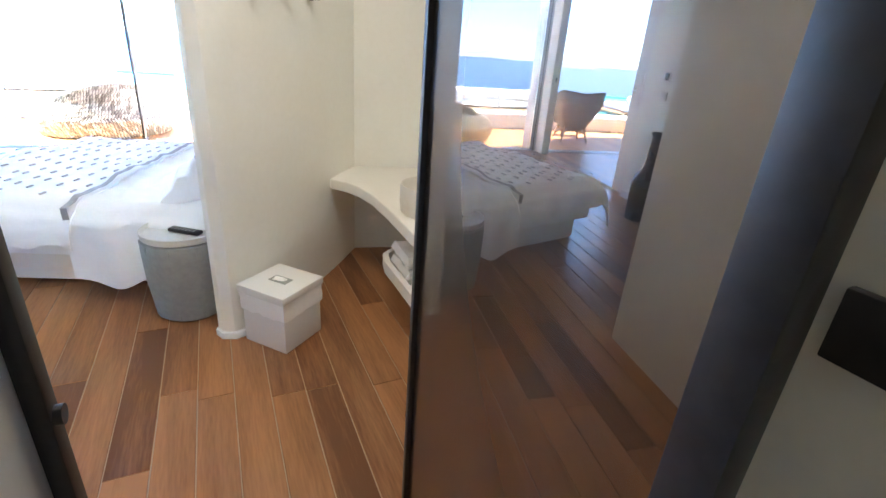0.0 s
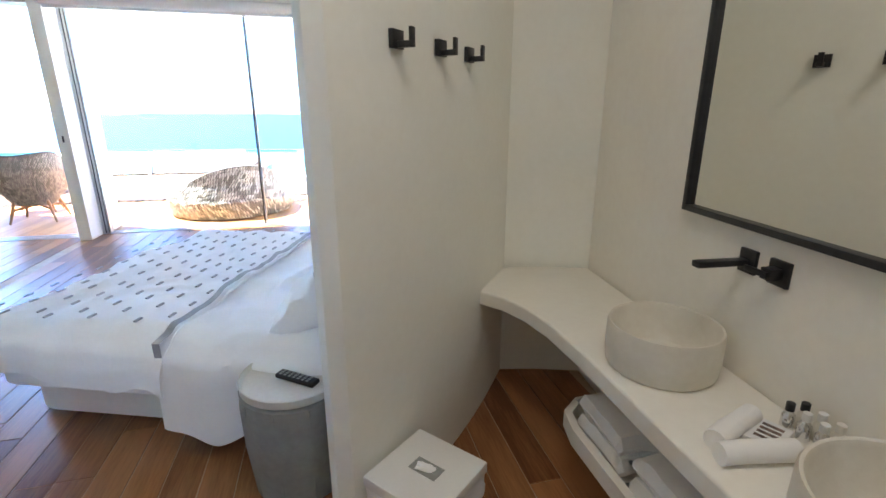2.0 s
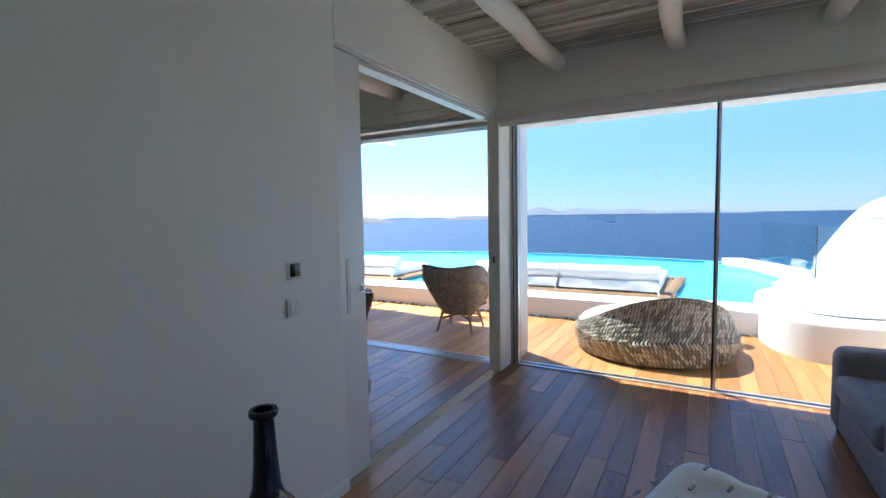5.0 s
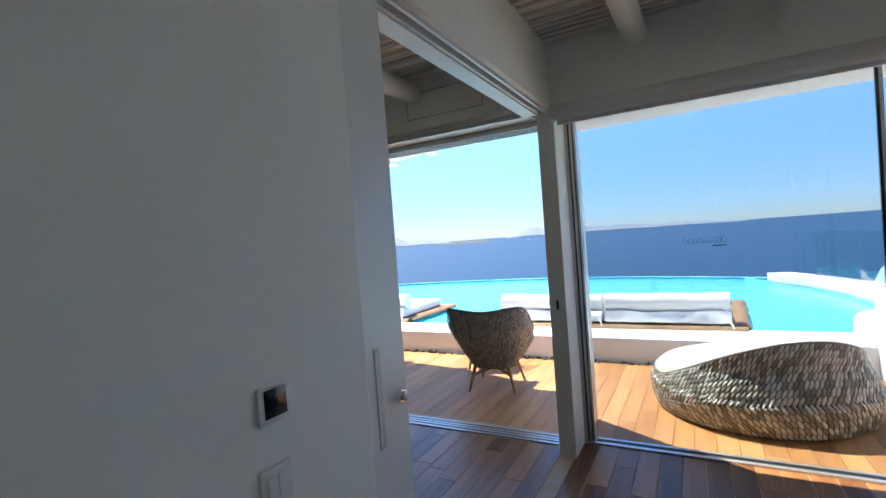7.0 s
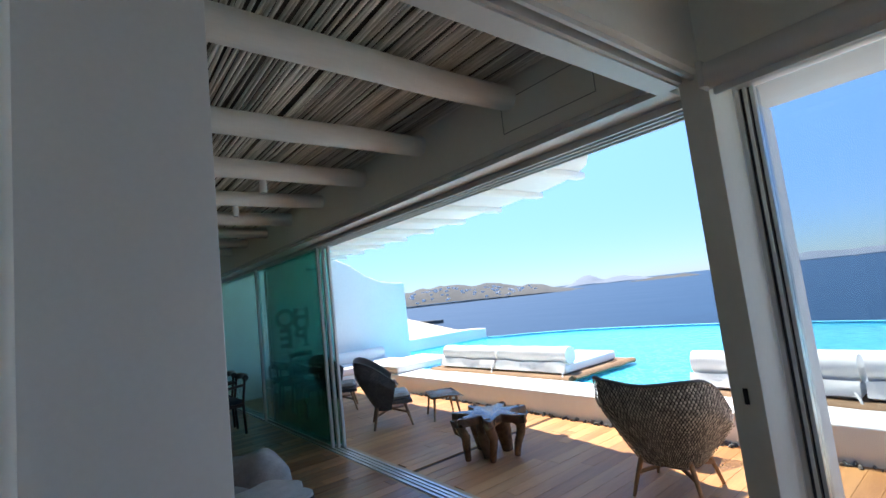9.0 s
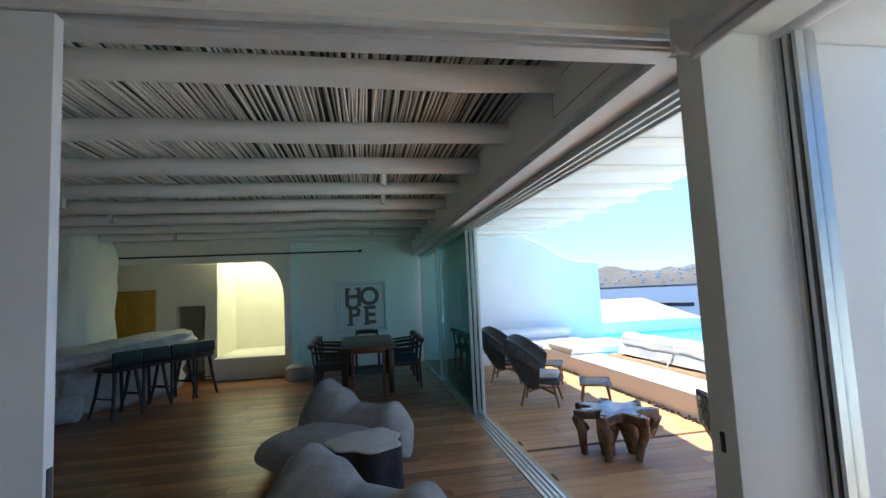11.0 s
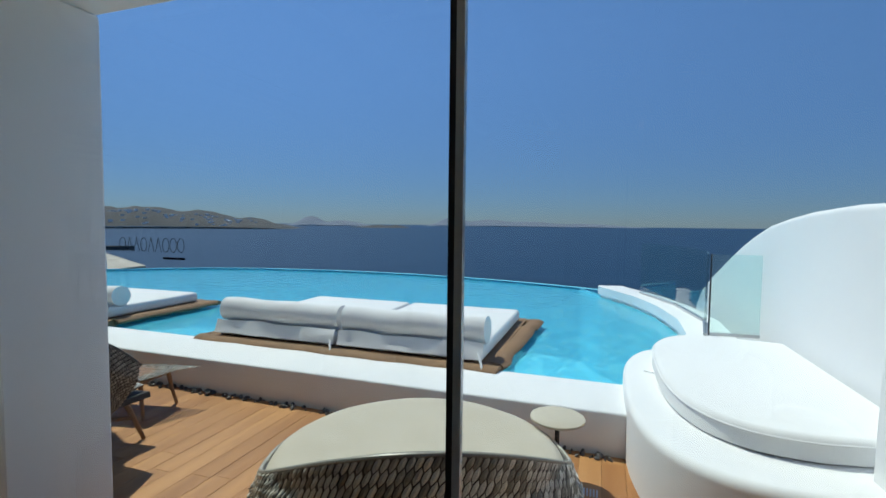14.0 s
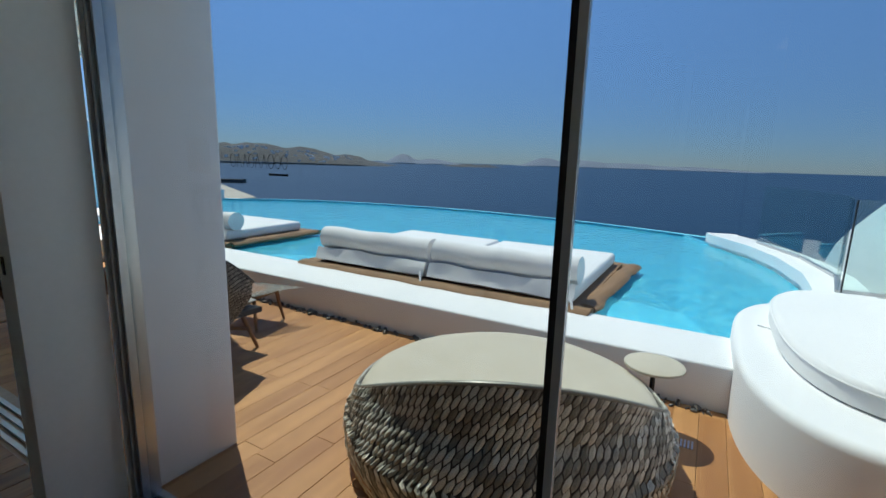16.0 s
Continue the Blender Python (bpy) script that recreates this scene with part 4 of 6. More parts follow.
part("stripe", band_on(0.955, 0.032, -BW / 2 - 0.16, BW / 2 - 0.02, 0.013), LINEN_GREY, bed, "grey woven stripe at the duvet's edge")
dash_mesh = mesh_of("dash", bm_box(-0.0055, 0.0055, -0.020, 0.020, -0.004, 0.0018), LINEN_GREY)
for i in range(9):
    for j in range(13):
        x = 0.08 + i * 0.102
        y = -0.80 + j * 0.133 + (0.066 if i % 2 else 0)
        if abs(y) < 0.76:
            dsh = new("dash", dash_mesh)
            dsh.parent = bed
            dsh.location = (x, y, top_z(x, y) + 0.0135)


def pillow(at, w, d, h, seed, striped, label):
    p = thing("pillow", at, label, "pillow", "pillows on the bed")
    part("cushion", bm_cushion(w, d, h, 0.9, 32, 0.024, seed), LINEN, p)
    if striped:
        for s in (1,):
            def at_(u, v):
                a, b = (0.50 + 0.26 * u), (2 * v - 1) * 0.985
                k = ((1 - abs(a) ** 3.2) * (1 - abs(b) ** 3.2)) ** 0.42
                rim = h * 0.1 / 2
                z = h / 2 + (rim + (h / 2 - rim) * k) + 0.024 * min(1.0, k * 2) * noise.noise(Vector((a * 3 + seed, b * 3, 1))) + 0.007
                return Vector((a * w / 2, b * d / 2, z))
            part("band", bm_grid(at_, 10, 40), LINEN_GREY, p, "grey woven band")


BM = pose(1.28, -3.08, 0, 0, 0, -20.5)
for y, seed in ((0.43, 1), (-0.40, 2)):
    pillow(BM @ pose(BL - 0.09, y, 0.585, 0, -60, 0), 0.48, 0.66, 0.19, seed, True, "white bed pillow with a grey woven band")
    pillow(BM @ pose(BL - 0.28, y - 0.03, 0.555, 0, -44, 8 * (seed - 1.5)), 0.45, 0.60, 0.19, seed + 5, True, "plump white front pillow with a grey band")

# sofa against the east wall
sofa = thing("sofa", pose(2.45, -1.03, 0), "compact grey quilted fabric sofa by the window", "sofa")
part("seat_base", bm_box(0.02, 1.0, -0.62, 0.62, 0.03, 0.30, 0.05, 4), SOFA_GREY, sofa)
part("seat_cushion", bm_box(-0.02, 0.78, -0.42, 0.42, 0.30, 0.45, 0.05, 4), SOFA_GREY, sofa)
for y in (-1, 1):
    part("arm", bm_box(0.0, 1.0, y * 0.42, y * 0.64, 0.04, 0.60, 0.075, 5), SOFA_GREY, sofa)
part("backrest", bm_box(0.76, 1.02, -0.63, 0.63, 0.30, 0.74, 0.08, 5), SOFA_GREY, sofa)
for k in ((0.06, -0.58), (0.06, 0.58), (0.95, -0.58), (0.95, 0.58)):
    part("foot", bm_cyl(0.02, 0.025, 0, 0.04, 12, x=k[0], y=k[1]), DARK, sofa)
for x, y, z, rx, rz in ((0.62, 0.10, 0.46, 0, 8), (0.54, -0.22, 0.45, 10, -18), (0.70, 0.26, 0.56, 0, 20)):
    c = thing("sofa_cushion", pose(2.45 + x, -1.03 + y, z, rx, -48, rz), "grey scatter cushion on the sofa", "cushion", "sofa cushions")
    part("cushion", bm_cushion(0.40, 0.44, 0.15, 0.9, 14, 0.015, x), SOFA_GREY, c)

# vase
vase = thing("vase", pose(0.27, -3.28, 0), "tall navy glazed bottle vase on the floor", "vase")
part("body", bm_lathe([(0.10, 0.0), (0.118, 0.006), (0.122, 0.03), (0.126, 0.20), (0.128, 0.34), (0.120, 0.395), (0.098, 0.44), (0.066, 0.475), (0.052, 0.52), (0.044, 0.62), (0.038, 0.74), (0.037, 0.775), (0.050, 0.788), (0.054, 0.80), (0.050, 0.812), (0.034, 0.812), (0.030, 0.77)], 48), NAVY, vase)

# tray with robes
tray = thing("tray", pose(0.30, -4.03, 0), "round dark woven tray on the floor", "tray")
part("bowl", bm_lathe([(0.20, 0.0), (0.26, 0.03), (0.29, 0.085), (0.285, 0.09), (0.25, 0.04), (0.10, 0.02)], 36), ROOT, tray)
for k, (dx, dy, rz) in enumerate(((0.02, 0.0, 12), (0.0, -0.03, -8))):
    c = thing("bathrobe", pose(0.30 + dx, -4.05 + dy, 0.035 + 0.045 * k, 0, 0, rz), "folded white bathrobe lying in the tray", "bathrobe", "folded robes")
    part("cloth", bm_cushion(0.44 - 0.03 * k, 0.36, 0.07, 0.4, 20, 0.03, k * 4 + 1), LINEN, c)

# round side table with tray top
side = thing("side_table", pose(2.385, -4.44, 0), "round grey drum side table with a pale tray", "side table")
part("drum", bm_lathe([(0.155, 0.0), (0.17, 0.012), (0.188, 0.2), (0.192, 0.36), (0.188, 0.405), (0.17, 0.415)], 48), CONCRETE, side)
for k in range(10):
    a = 2 * math.pi * k / 10
    part("seam", bm_tube([((0.171 + 0.020 * t) * math.cos(a), (0.171 + 0.020 * t) * math.sin(a), 0.02 + 0.38 * t) for t in (0, 0.4, 0.7, 1)], 0.004, 6), CONCRETE, side)
part("tray_top", bm_lathe([(0.180, 0.415), (0.186, 0.42), (0.188, 0.448), (0.184, 0.450), (0.176, 0.430), (0.05, 0.427)], 48), TRAY_WOOD, side, "pale grey round tray with a raised lip")
rem = thing("remote_control", pose(2.40, -4.47, 0.4305, 0, 0, -38), "black television remote on the side table", "remote")
part("case", bm_box(-0.085, 0.085, -0.022, 0.022, 0, 0.018, 0.006, 3), BLACK_METAL, rem)
for i in range(7):
    for j in (-1, 0, 1):
        part("button", bm_box(-0.07 + i * 0.02, -0.06 + i * 0.02, j * 0.012 - 0.004, j * 0.012 + 0.004, 0.018, 0.0195), CONCRETE, rem)

side_far = copy_thing(side, pose(3.24, -2.14, 0))
tagged(side_far, "round grey drum side table between bed and sofa")
mag = thing("magazines", pose(3.22, -2.15, 0.4315, 0, 0, 24), "small stack of magazines on the drum table", "magazines")
part("issue", bm_box(-0.105, 0.105, -0.08, 0.08, 0.0, 0.012, 0.002), PAPER, mag)
part("issue", bm_box(-0.10, 0.10, -0.075, 0.075, 0.0125, 0.024, 0.002), LINEN_GREY, mag, at=pose(0.01, 0.0, 0, 0, 0, 9))
part("issue", bm_box(-0.095, 0.095, -0.07, 0.07, 0.0245, 0.034, 0.002), PAPER, mag, at=pose(0.0, 0.01, 0, 0, 0, -12))

# ---- bath ----
van = thing("vanity_counter", pose(0, 0, 0), "long white plaster counter under the mirror", "counter")
front = [(3.58, -6.45), (3.30, -6.45), (3.315, -5.4), (3.325, -4.80), (3.318, -4.58), (3.29, -4.42), (3.24, -4.30), (3.17, -4.21)]
back = [(3.21, -4.145), (3.38, -3.935), (3.42, -3.92), (3.575, -3.955), (3.80, -4.03)]
part("top", bm_prism((front + back)[::-1], 0.54, 0.60, 0.010, 3), CREAM, van)
part("wall_bracket", bm_box(3.40, 3.60, -6.44, -6.40, 0.42, 0.539, 0.006), CREAM, van)
sh = thing("vanity_shelf", pose(0, 0, 0), "white built-in shelf with rounded ends under the counter", "shelf")
pts = [(3.63, -5.90), (3.46, -5.88), (3.38, -5.83), (3.35, -5.74), (3.35, -4.80), (3.37, -4.71), (3.43, -4.66), (3.74, -4.65)]
part("bottom", bm_prism(pts[::-1], 0.20, 0.235, 0.004), CREAM, sh)
part("front_lip", band(pts, 0.03, 0.236, 0.30, 1), CREAM, sh)
for k, (y, w) in enumerate(((-4.86, 0.28), (-5.18, 0.30), (-5.5, 0.30))):
    for j in range(2):
        t = thing("towel", pose(3.51, y, 0.240 + 0.075 * j, 0, 0, 3 * (k - j)), "folded white towel on the vanity shelf", "towel", "shelf towels")
        part("cloth", bm_cushion(0.28, w, 0.075, 0.35, 14, 0.012, k + j * 3), LINEN, t)


def basin_at(x, y, r):
    b = thing("washbasin", pose(x, y, 0.60), "round cream stone vessel basin on the counter", "washbasin", "washbasins")
    prof = [(r * 0.90, 0.0), (r * 0.97, 0.012), (r * 1.0, 0.06), (r * 1.0, 0.134), (r * 0.975, 0.144), (r * 0.94, 0.142), (r * 0.91, 0.131), (r * 0.86, 0.06), (r * 0.70, 0.030), (r * 0.3, 0.022), (0.03, 0.020)]
    part("bowl", bm_lathe(prof, 56), STONE_CREAM, b)
    part("drain", bm_lathe([(0.028, 0.021), (0.028, 0.026), (0.016, 0.027), (0.012, 0.023)], 24), BLACK_METAL, b, "dark round drain")
    return b


basin_at(3.52, -4.93, 0.165)
basin_at(3.47, -5.64, 0.19)


def tap(y):
    t = thing("tap", pose(3.75 + (y + 4.69) * 0.0945, y, 0.945, 0, 0, -5.4), "black wall-mounted basin tap with lever plate", "tap", "wall taps")
    part("spout_plate", bm_box(-0.012, 0, 0.035, 0.095, -0.035, 0.035, 0.002), BLACK_METAL, t)
    part("spout", bm_box(-0.17, -0.012, 0.055, 0.085, -0.012, 0.006, 0.002), BLACK_METAL, t)
    part("valve_plate", bm_box(-0.012, 0, -0.075, -0.010, -0.035, 0.035, 0.002), BLACK_METAL, t)
    part("valve", bm_box(-0.05, -0.012, -0.06, -0.025, -0.016, 0.016, 0.003), BLACK_METAL, t)
    part("lever", bm_box(-0.060, -0.050, -0.055, 0.02, -0.008, 0.008, 0.002), BLACK_METAL, t)


tap(-5.06)
tap(-5.76)
mir = thing("mirror", pose(3.75, -4.69, 0, 0, 0, -5.4), "large wall mirror in a thin black frame", "mirror")
part("glass", bm_box(-0.018, -0.012, -1.68, -0.04, 1.06, 2.04), MIRROR, mir)
for b in ((-1.70, -1.68, 1.04, 2.06), (-0.04, -0.02, 1.04, 2.06), (-1.68, -0.04, 1.04, 1.06), (-1.68, -0.04, 2.04, 2.06)):
    part("frame", bm_box(-0.035, 0.0, b[0], b[1], b[2], b[3], 0.002), BLACK_METAL, mir)

for y, dx, rz in ((-5.26, 0.0, 20), (-5.345, -0.02, -10)):
    t = thing("towel_roll", pose(3.47 + dx, y, 0.60, 0, 0, rz), "small rolled white face towel by the basin", "towel", "rolled face towels")
    part("roll", bm_tube([(-0.09, 0, 0.026), (-0.03, 0.003, 0.027), (0.05, 0, 0.027), (0.09, 0, 0.026)], 0.026, 14), LINEN, t)
    part("end_spiral", bm_tube([(0.0905 , 0.018 * math.cos(a), 0.026 + 0.018 * math.sin(a)) for a in [k * math.pi / 8 for k in range(14)]], 0.002, 5), LINEN_GREY, t)
dish = thing("amenity_card", pose(3.54, -5.29, 0.60, 0, 0, 25), "small folded card with printed bars", "card")
part("card", bm_box(-0.055, 0.055, -0.04, 0.04, 0.0, 0.02, 0.004), PAPER, dish)
for k in range(4):
    part("printed_bar", bm_box(-0.035 + 0.02 * k, -0.025 + 0.02 * k, -0.025, 0.02, 0.0201, 0.0212), INK, dish)
for i in range(3):
    for j in range(2):
        b = thing("amenity_bottle", pose(3.62 + 0.035 * j, -5.27 - 0.042 * i - 0.01 * j, 0.60), "small clear toiletry bottle with white cap", "bottle", "toiletry bottles")
        part("bottle", bm_lathe([(0.013, 0), (0.015, 0.004), (0.015, 0.042), (0.009, 0.05), (0.008, 0.054)], 16), STONE_CREAM if j else CHROME, b)
        part("cap", bm_lathe([(0.010, 0.054), (0.010, 0.074), (0.007, 0.076)], 16), PLASTIC_WHITE if i else BLACK_METAL, b)
tb = thing("tissue_box", pose(3.47, -6.08, 0.60, 0, 0, 0), "white square tissue box on the counter", "tissue box")
part("box", bm_box(-0.07, 0.07, -0.07, 0.07, 0, 0.13, 0.008), WHITE_LACQ, tb)
part("slot", bm_box(-0.03, 0.03, -0.008, 0.008, 0.1295, 0.131), DARK, tb)

# three hooks on the curved wall
for x, y in ((2.760, -4.665), (2.922, -4.508), (3.060, -4.356)):
    hk = thing("wall_hook", pose(x, y, 1.545, 0, 0, 49), "square black wall hook", "hook", "wall hooks")
    part("plate", bm_box(-0.028, 0.028, -0.008, 0.006, -0.024, 0.024, 0.001), BLACK_METAL, hk)
    part("arm", bm_box(-0.010, 0.010, -0.055, -0.008, -0.022, -0.006, 0.001), BLACK_METAL, hk)
    part("tip", bm_box(-0.010, 0.010, -0.055, -0.046, -0.006, 0.028, 0.001), BLACK_METAL, hk)

# laundry box
box = thing("waste_box", pose(2.79, -4.86, 0, 0, 0, -50), "square white lidded waste box with liner", "waste box")
part("body", bm_box(-0.125, 0.125, -0.125, 0.125, 0, 0.255, 0.006), WHITE_LACQ, box)


def liner(u, v):
    a = 2 * math.pi * u
    c, s = math.cos(a), math.sin(a)
    k = 0.131 / max(abs(c), abs(s))
    w = 1 + 0.03 * noise.noise(Vector((c * 6, s * 6, v * 3)))
    return Vector((c * k * w, s * k * w, 0.258 - 0.085 * v + 0.012 * noise.noise(Vector((c * 3, s * 3, 4))) * v))


part("liner", bm_grid(liner, 64, 6, close_u=True), LINEN, box, "white bag folded over the rim")
lid = part("lid", bm_box(-0.138, 0.138, -0.138, 0.138, 0.26, 0.30, 0.006), WHITE_LACQ, box)
part("slot", bm_box(-0.05, 0.05, -0.028, 0.028, 0.2995, 0.302), CONCRETE, lid, "dark slot in the lid")
part("tissue", bm_cushion(0.07, 0.035, 0.012, 0.8, 8, 0.01, 3), LINEN, lid, at=pose(0.0, 0.0, 0.297, 0, 8, 20))

# shower door frame and smoked panel beside it
A, B = Vector((2.905, -6.21)), Vector((2.835, -6.83))
d = (B - A)
pane = thing("smoked_panel", pose(A.x, A.y, 0, 0, 0, math.degrees(math.atan2(d.y, d.x))), "tall smoked reflective glass panel in a black frame", "glass panel")
part("glass", bm_box(0.012, d.length - 0.045, 0.0, 0.010, 0.03, 2.30), SMOKED, pane)
part("stile", bm_box(-0.006, 0.011, -0.010, 0.018, 0.0, 2.32, 0.002), BLACK_METAL, pane)
part("stile", bm_box(d.length - 0.045, d.length - 0.006, -0.004, 0.018, 0.0, 2.32, 0.002), BLACK_METAL, pane)
part("rail", bm_box(0.012, d.length - 0.045, -0.004, 0.018, 0.0, 0.03, 0.002), BLACK_METAL, pane)
part("rail", bm_box(0.012, d.length - 0.045, -0.004, 0.018, 2.30, 2.32, 0.002), BLACK_METAL, pane)
jam = thing("shower_door_frame", pose(2.40, -6.48, 0), "black metal door post with a white panel", "door frame")
part("post", bm_box(0.012, 0.030, -0.006, 0.02, 0, 2.32, 0.003), BLACK_METAL, jam)
part("panel", bm_box(-0.060, 0.0115, -0.9, 0.018, 0, 2.32, 0.003), WHITE_LACQ, jam, "white door panel")
part("latch", bm_tube([(0.029, 0.006, 1.0), (0.033, 0.006, 1.0), (0.037, 0.006, 1.0)], 0.010, 14), BLACK_METAL, jam)
fl = thing("flush_plate", pose(2.979, -6.845, 1.182), "black rectangular wall plate", "wall plate")
part("plate", bm_box(-0.010, 0.0, -0.06, 0.055, -0.028, 0.028, 0.002), BLACK_METAL, fl)

# ---- outdoor things ----
def log_raft(at, w, d, label):
    """Floating daybed: driftwood frame, two mattresses, two bolsters."""
    b = thing("floating_daybed", at, label, "daybed", "floating daybeds")
    rnd = random.Random(int(w * 100))

    def log(p, q, r):
        n = 12
        pts = []
        for k in range(n + 1):
            u = k / n
            pts.append((p[0] + (q[0] - p[0]) * u + rnd.uniform(-0.02, 0.02), p[1] + (q[1] - p[1]) * u + rnd.uniform(-0.03, 0.03), p[2] + rnd.uniform(-0.012, 0.012)))
        return bm_tube(pts, r, 9)
    def plank(p, q, r):
        bm = log(p, q, r)
        for v in bm.verts:
            v.co.z = p[2] + (v.co.z - p[2]) * 0.42
        return bm
    part("edge_plank", plank((-0.04, 0.0, 0.04), (w + 0.02, 0, 0.04), 0.095), LOG, b, "wavy live-edge driftwood plank")
    part("edge_plank", plank((0.02, d, 0.04), (w + 0.1, d, 0.04), 0.085), LOG, b)
    part("edge_plank", plank((0.03, 0.05, 0.05), (0.02, d, 0.05), 0.085), LOG, b)
    part("edge_plank", plank((w - 0.02, 0.05, 0.05), (w + 0.06, d, 0.05), 0.095), LOG, b)
    part("deck", bm_box(0.05, w - 0.05, 0.0, d, 0.03, 0.075), LOG, b)
    for k in range(3):
        part("leg", bm_cyl(0.03, 0.03, -0.35, 0.03, 10, x=0.3 + (w - 0.6) * k / 2, y=d - 0.15), ALU, b)
    mw = (w - 0.30) / 2
    for k in range(2):
        x0 = 0.14 + k * (mw + 0.04)
        part("mattress", bm_box(x0, x0 + mw, 0.05, d - 0.12, 0.078, 0.215, 0.045, 4), CUSHION_OUT, b, "white canvas mattress")
        pts = [(x0 + 0.0 + mw * u, 0.21 + 0.01 * math.sin(9 * u), 0.33 + 0.006 * math.sin(13 * u + k)) for u in [j / 12 for j in range(13)]]
        part("bolster", bm_tube(pts, 0.125, 18), CUSHION_OUT, b, "white canvas bolster")

        def flap(u, v, x0=x0, k=k):
            return Vector((x0 + mw * u, 0.075 - 0.055 * v - 0.02 * noise.noise(Vector((u * 7, v, k))), 0.24 - 0.13 * v + 0.03 * noise.noise(Vector((u * 4 + k, 2, v)))))
        bm = bm_grid(flap, 30, 5)
        bmesh.ops.solidify(bm, geom=bm.faces[:], thickness=0.008)
        part("loose_cover", bm, CUSHION_OUT, b)
        part("rope_tie", bm_tube([(x0 + mw - 0.05, 0.04, 0.16), (x0 + mw, -0.03, 0.10), (x0 + mw + 0.02, -0.07, 0.04), (x0 + mw - 0.01, -0.065, -0.03)], 0.012, 6), CUSHION_OUT, b)
    return b


log_raft(pose(-1.95, 2.86, 0.235), 3.2, 2.1, "white double daybed on a driftwood raft over the pool")
log_raft(pose(-6.55, 2.92, 0.235, 0, 0, 1.5), 3.05, 1.55, "white double daybed on a driftwood raft farther along")
far = thing("outdoor_lounge", pose(-9.15, 1.4, 0), "low white cushioned lounge against the end wall", "lounge")
part("base", bm_box(0, 0.9, -0.9, 1.9, -0.04, 0.22, 0.03), PLASTER_OUT, far)
part("pad", bm_box(0.02, 0.88, -0.88, 1.88, 0.222, 0.38, 0.05, 3), CUSHION_OUT, far)
part("back_roll", bm_tube([(0.15, -0.8, 0.5), (0.15, 0.5, 0.5), (0.15, 1.8, 0.5)], 0.13, 16), CUSHION_OUT, far)
for k, x in enumerate((-8.0,)):
    fd = thing("pool_lounger", pose(x, 2.45, 0.28), "white pad lying on the pool kerb", "lounger")
    part("pad", bm_box(0, 1.1, -0.18, 1.2, 0.0, 0.14, 0.045, 3), CUSHION_OUT, fd)

# round woven daybed
rb = thing("round_daybed", pose(1.20, 1.22, -0.02, 0, 0, 30), "round woven daybed with beige canvas seat", "daybed")
R0 = 0.83


def shell(u, v, off=0.0):
    """Woven shell: bulging round base whose back rises towards the house."""
    a = 2 * math.pi * u
    back = max(0.0, -math.sin(a + 0.12))
    top = 0.30 + 0.38 * back ** 1.3
    z = top * v
    r = R0 * (0.90 + 0.10 * math.sin(math.pi * min(1.0, 0.10 + 1.9 * v * top * 1.1)) ** 0.7 * (1 if z < 0.24 else 0.75) - (0.0 if z < 0.24 else 0.10 * (z - 0.24))) + off
    return Vector((r * math.cos(a), r * math.sin(a) * 0.97, z + 0.005))


sh_bm = bm_grid(lambda u, v: shell(u, v, -0.012), 72, 12, close_u=True)
bmesh.ops.solidify(sh_bm, geom=sh_bm.faces[:], thickness=0.02)
part("shell", sh_bm, WICKER_DARK, rb, "dark woven shell")


def weave(fn, nu, nv, mat, lift, slant, crease=0.0, fill=0.86):
    """Long interlocking strands laid over a surface like scales; their lean turns over at the crease."""
    verts, faces = [], []
    rnd = random.Random(5)
    pitch = 1 / nv
    for j in range(nv):
        vm = (j + 0.5) * pitch
        sg = slant if vm >= crease else -slant
        for i in range(nu):
            um, hu = (i + (0.5 if j % 2 else 0.0) + 0.5) / nu, 0.5 / nu * fill
            if fn is not shell and (um + hu > 1):
                continue
            lf = lift * rnd.uniform(0.5, 1.4)
            c = []
            for sx, sy, up in ((0, -0.66, -0.002), (0.95, -0.27, 0), (1, 0.25, 0.001), (0, 0.66, 0.002), (-0.95, 0.27, 0.001), (-1, -0.25, 0), (0, 0, 0.006)):
                v = min(0.998, max(0.002, vm + sy * pitch))
                c.append(fn(um + sx * hu + sg * (v - crease) * nv / nu, v, lf + up))
            k = len(verts)
            verts += c
            faces += [(k + a, k + (a + 1) % 6, k + 6) for a in range(6)]
    me = bpy.data.meshes.new("weave")
    me.from_pydata([tuple(p) for p in verts], [], faces)
    me.materials.append(mat)
    return me


wv = new("weave", weave(shell, 140, 13, WICKER_BED, 0.008, 0.75, 0.40, 0.80))
wv.parent = rb
tagged(wv, "slanting grey-brown woven strands", kind="stuff")
rimline = [shell(k / 72, 1.0, 0.0) for k in range(73)]
part("rim", bm_tube(rimline, 0.011, 8), WICKER_BED, rb)


def seat_pad(u, v):
    a = 2 * math.pi * u
    r = 0.775 * math.sqrt(v) if v > 0 else 0.0001
    return Vector((r * math.cos(a), r * math.sin(a) * 0.97 + 0.02, 0.30 + 0.085 * (1 - v ** 5) ** 0.5 + 0.006 * noise.noise(Vector((r * math.cos(a) * 4, r * math.sin(a) * 4, 0)))))


part("seat_pad", bm_grid(seat_pad, 56, 14, close_u=True), CANVAS, rb, "beige canvas seat pad")

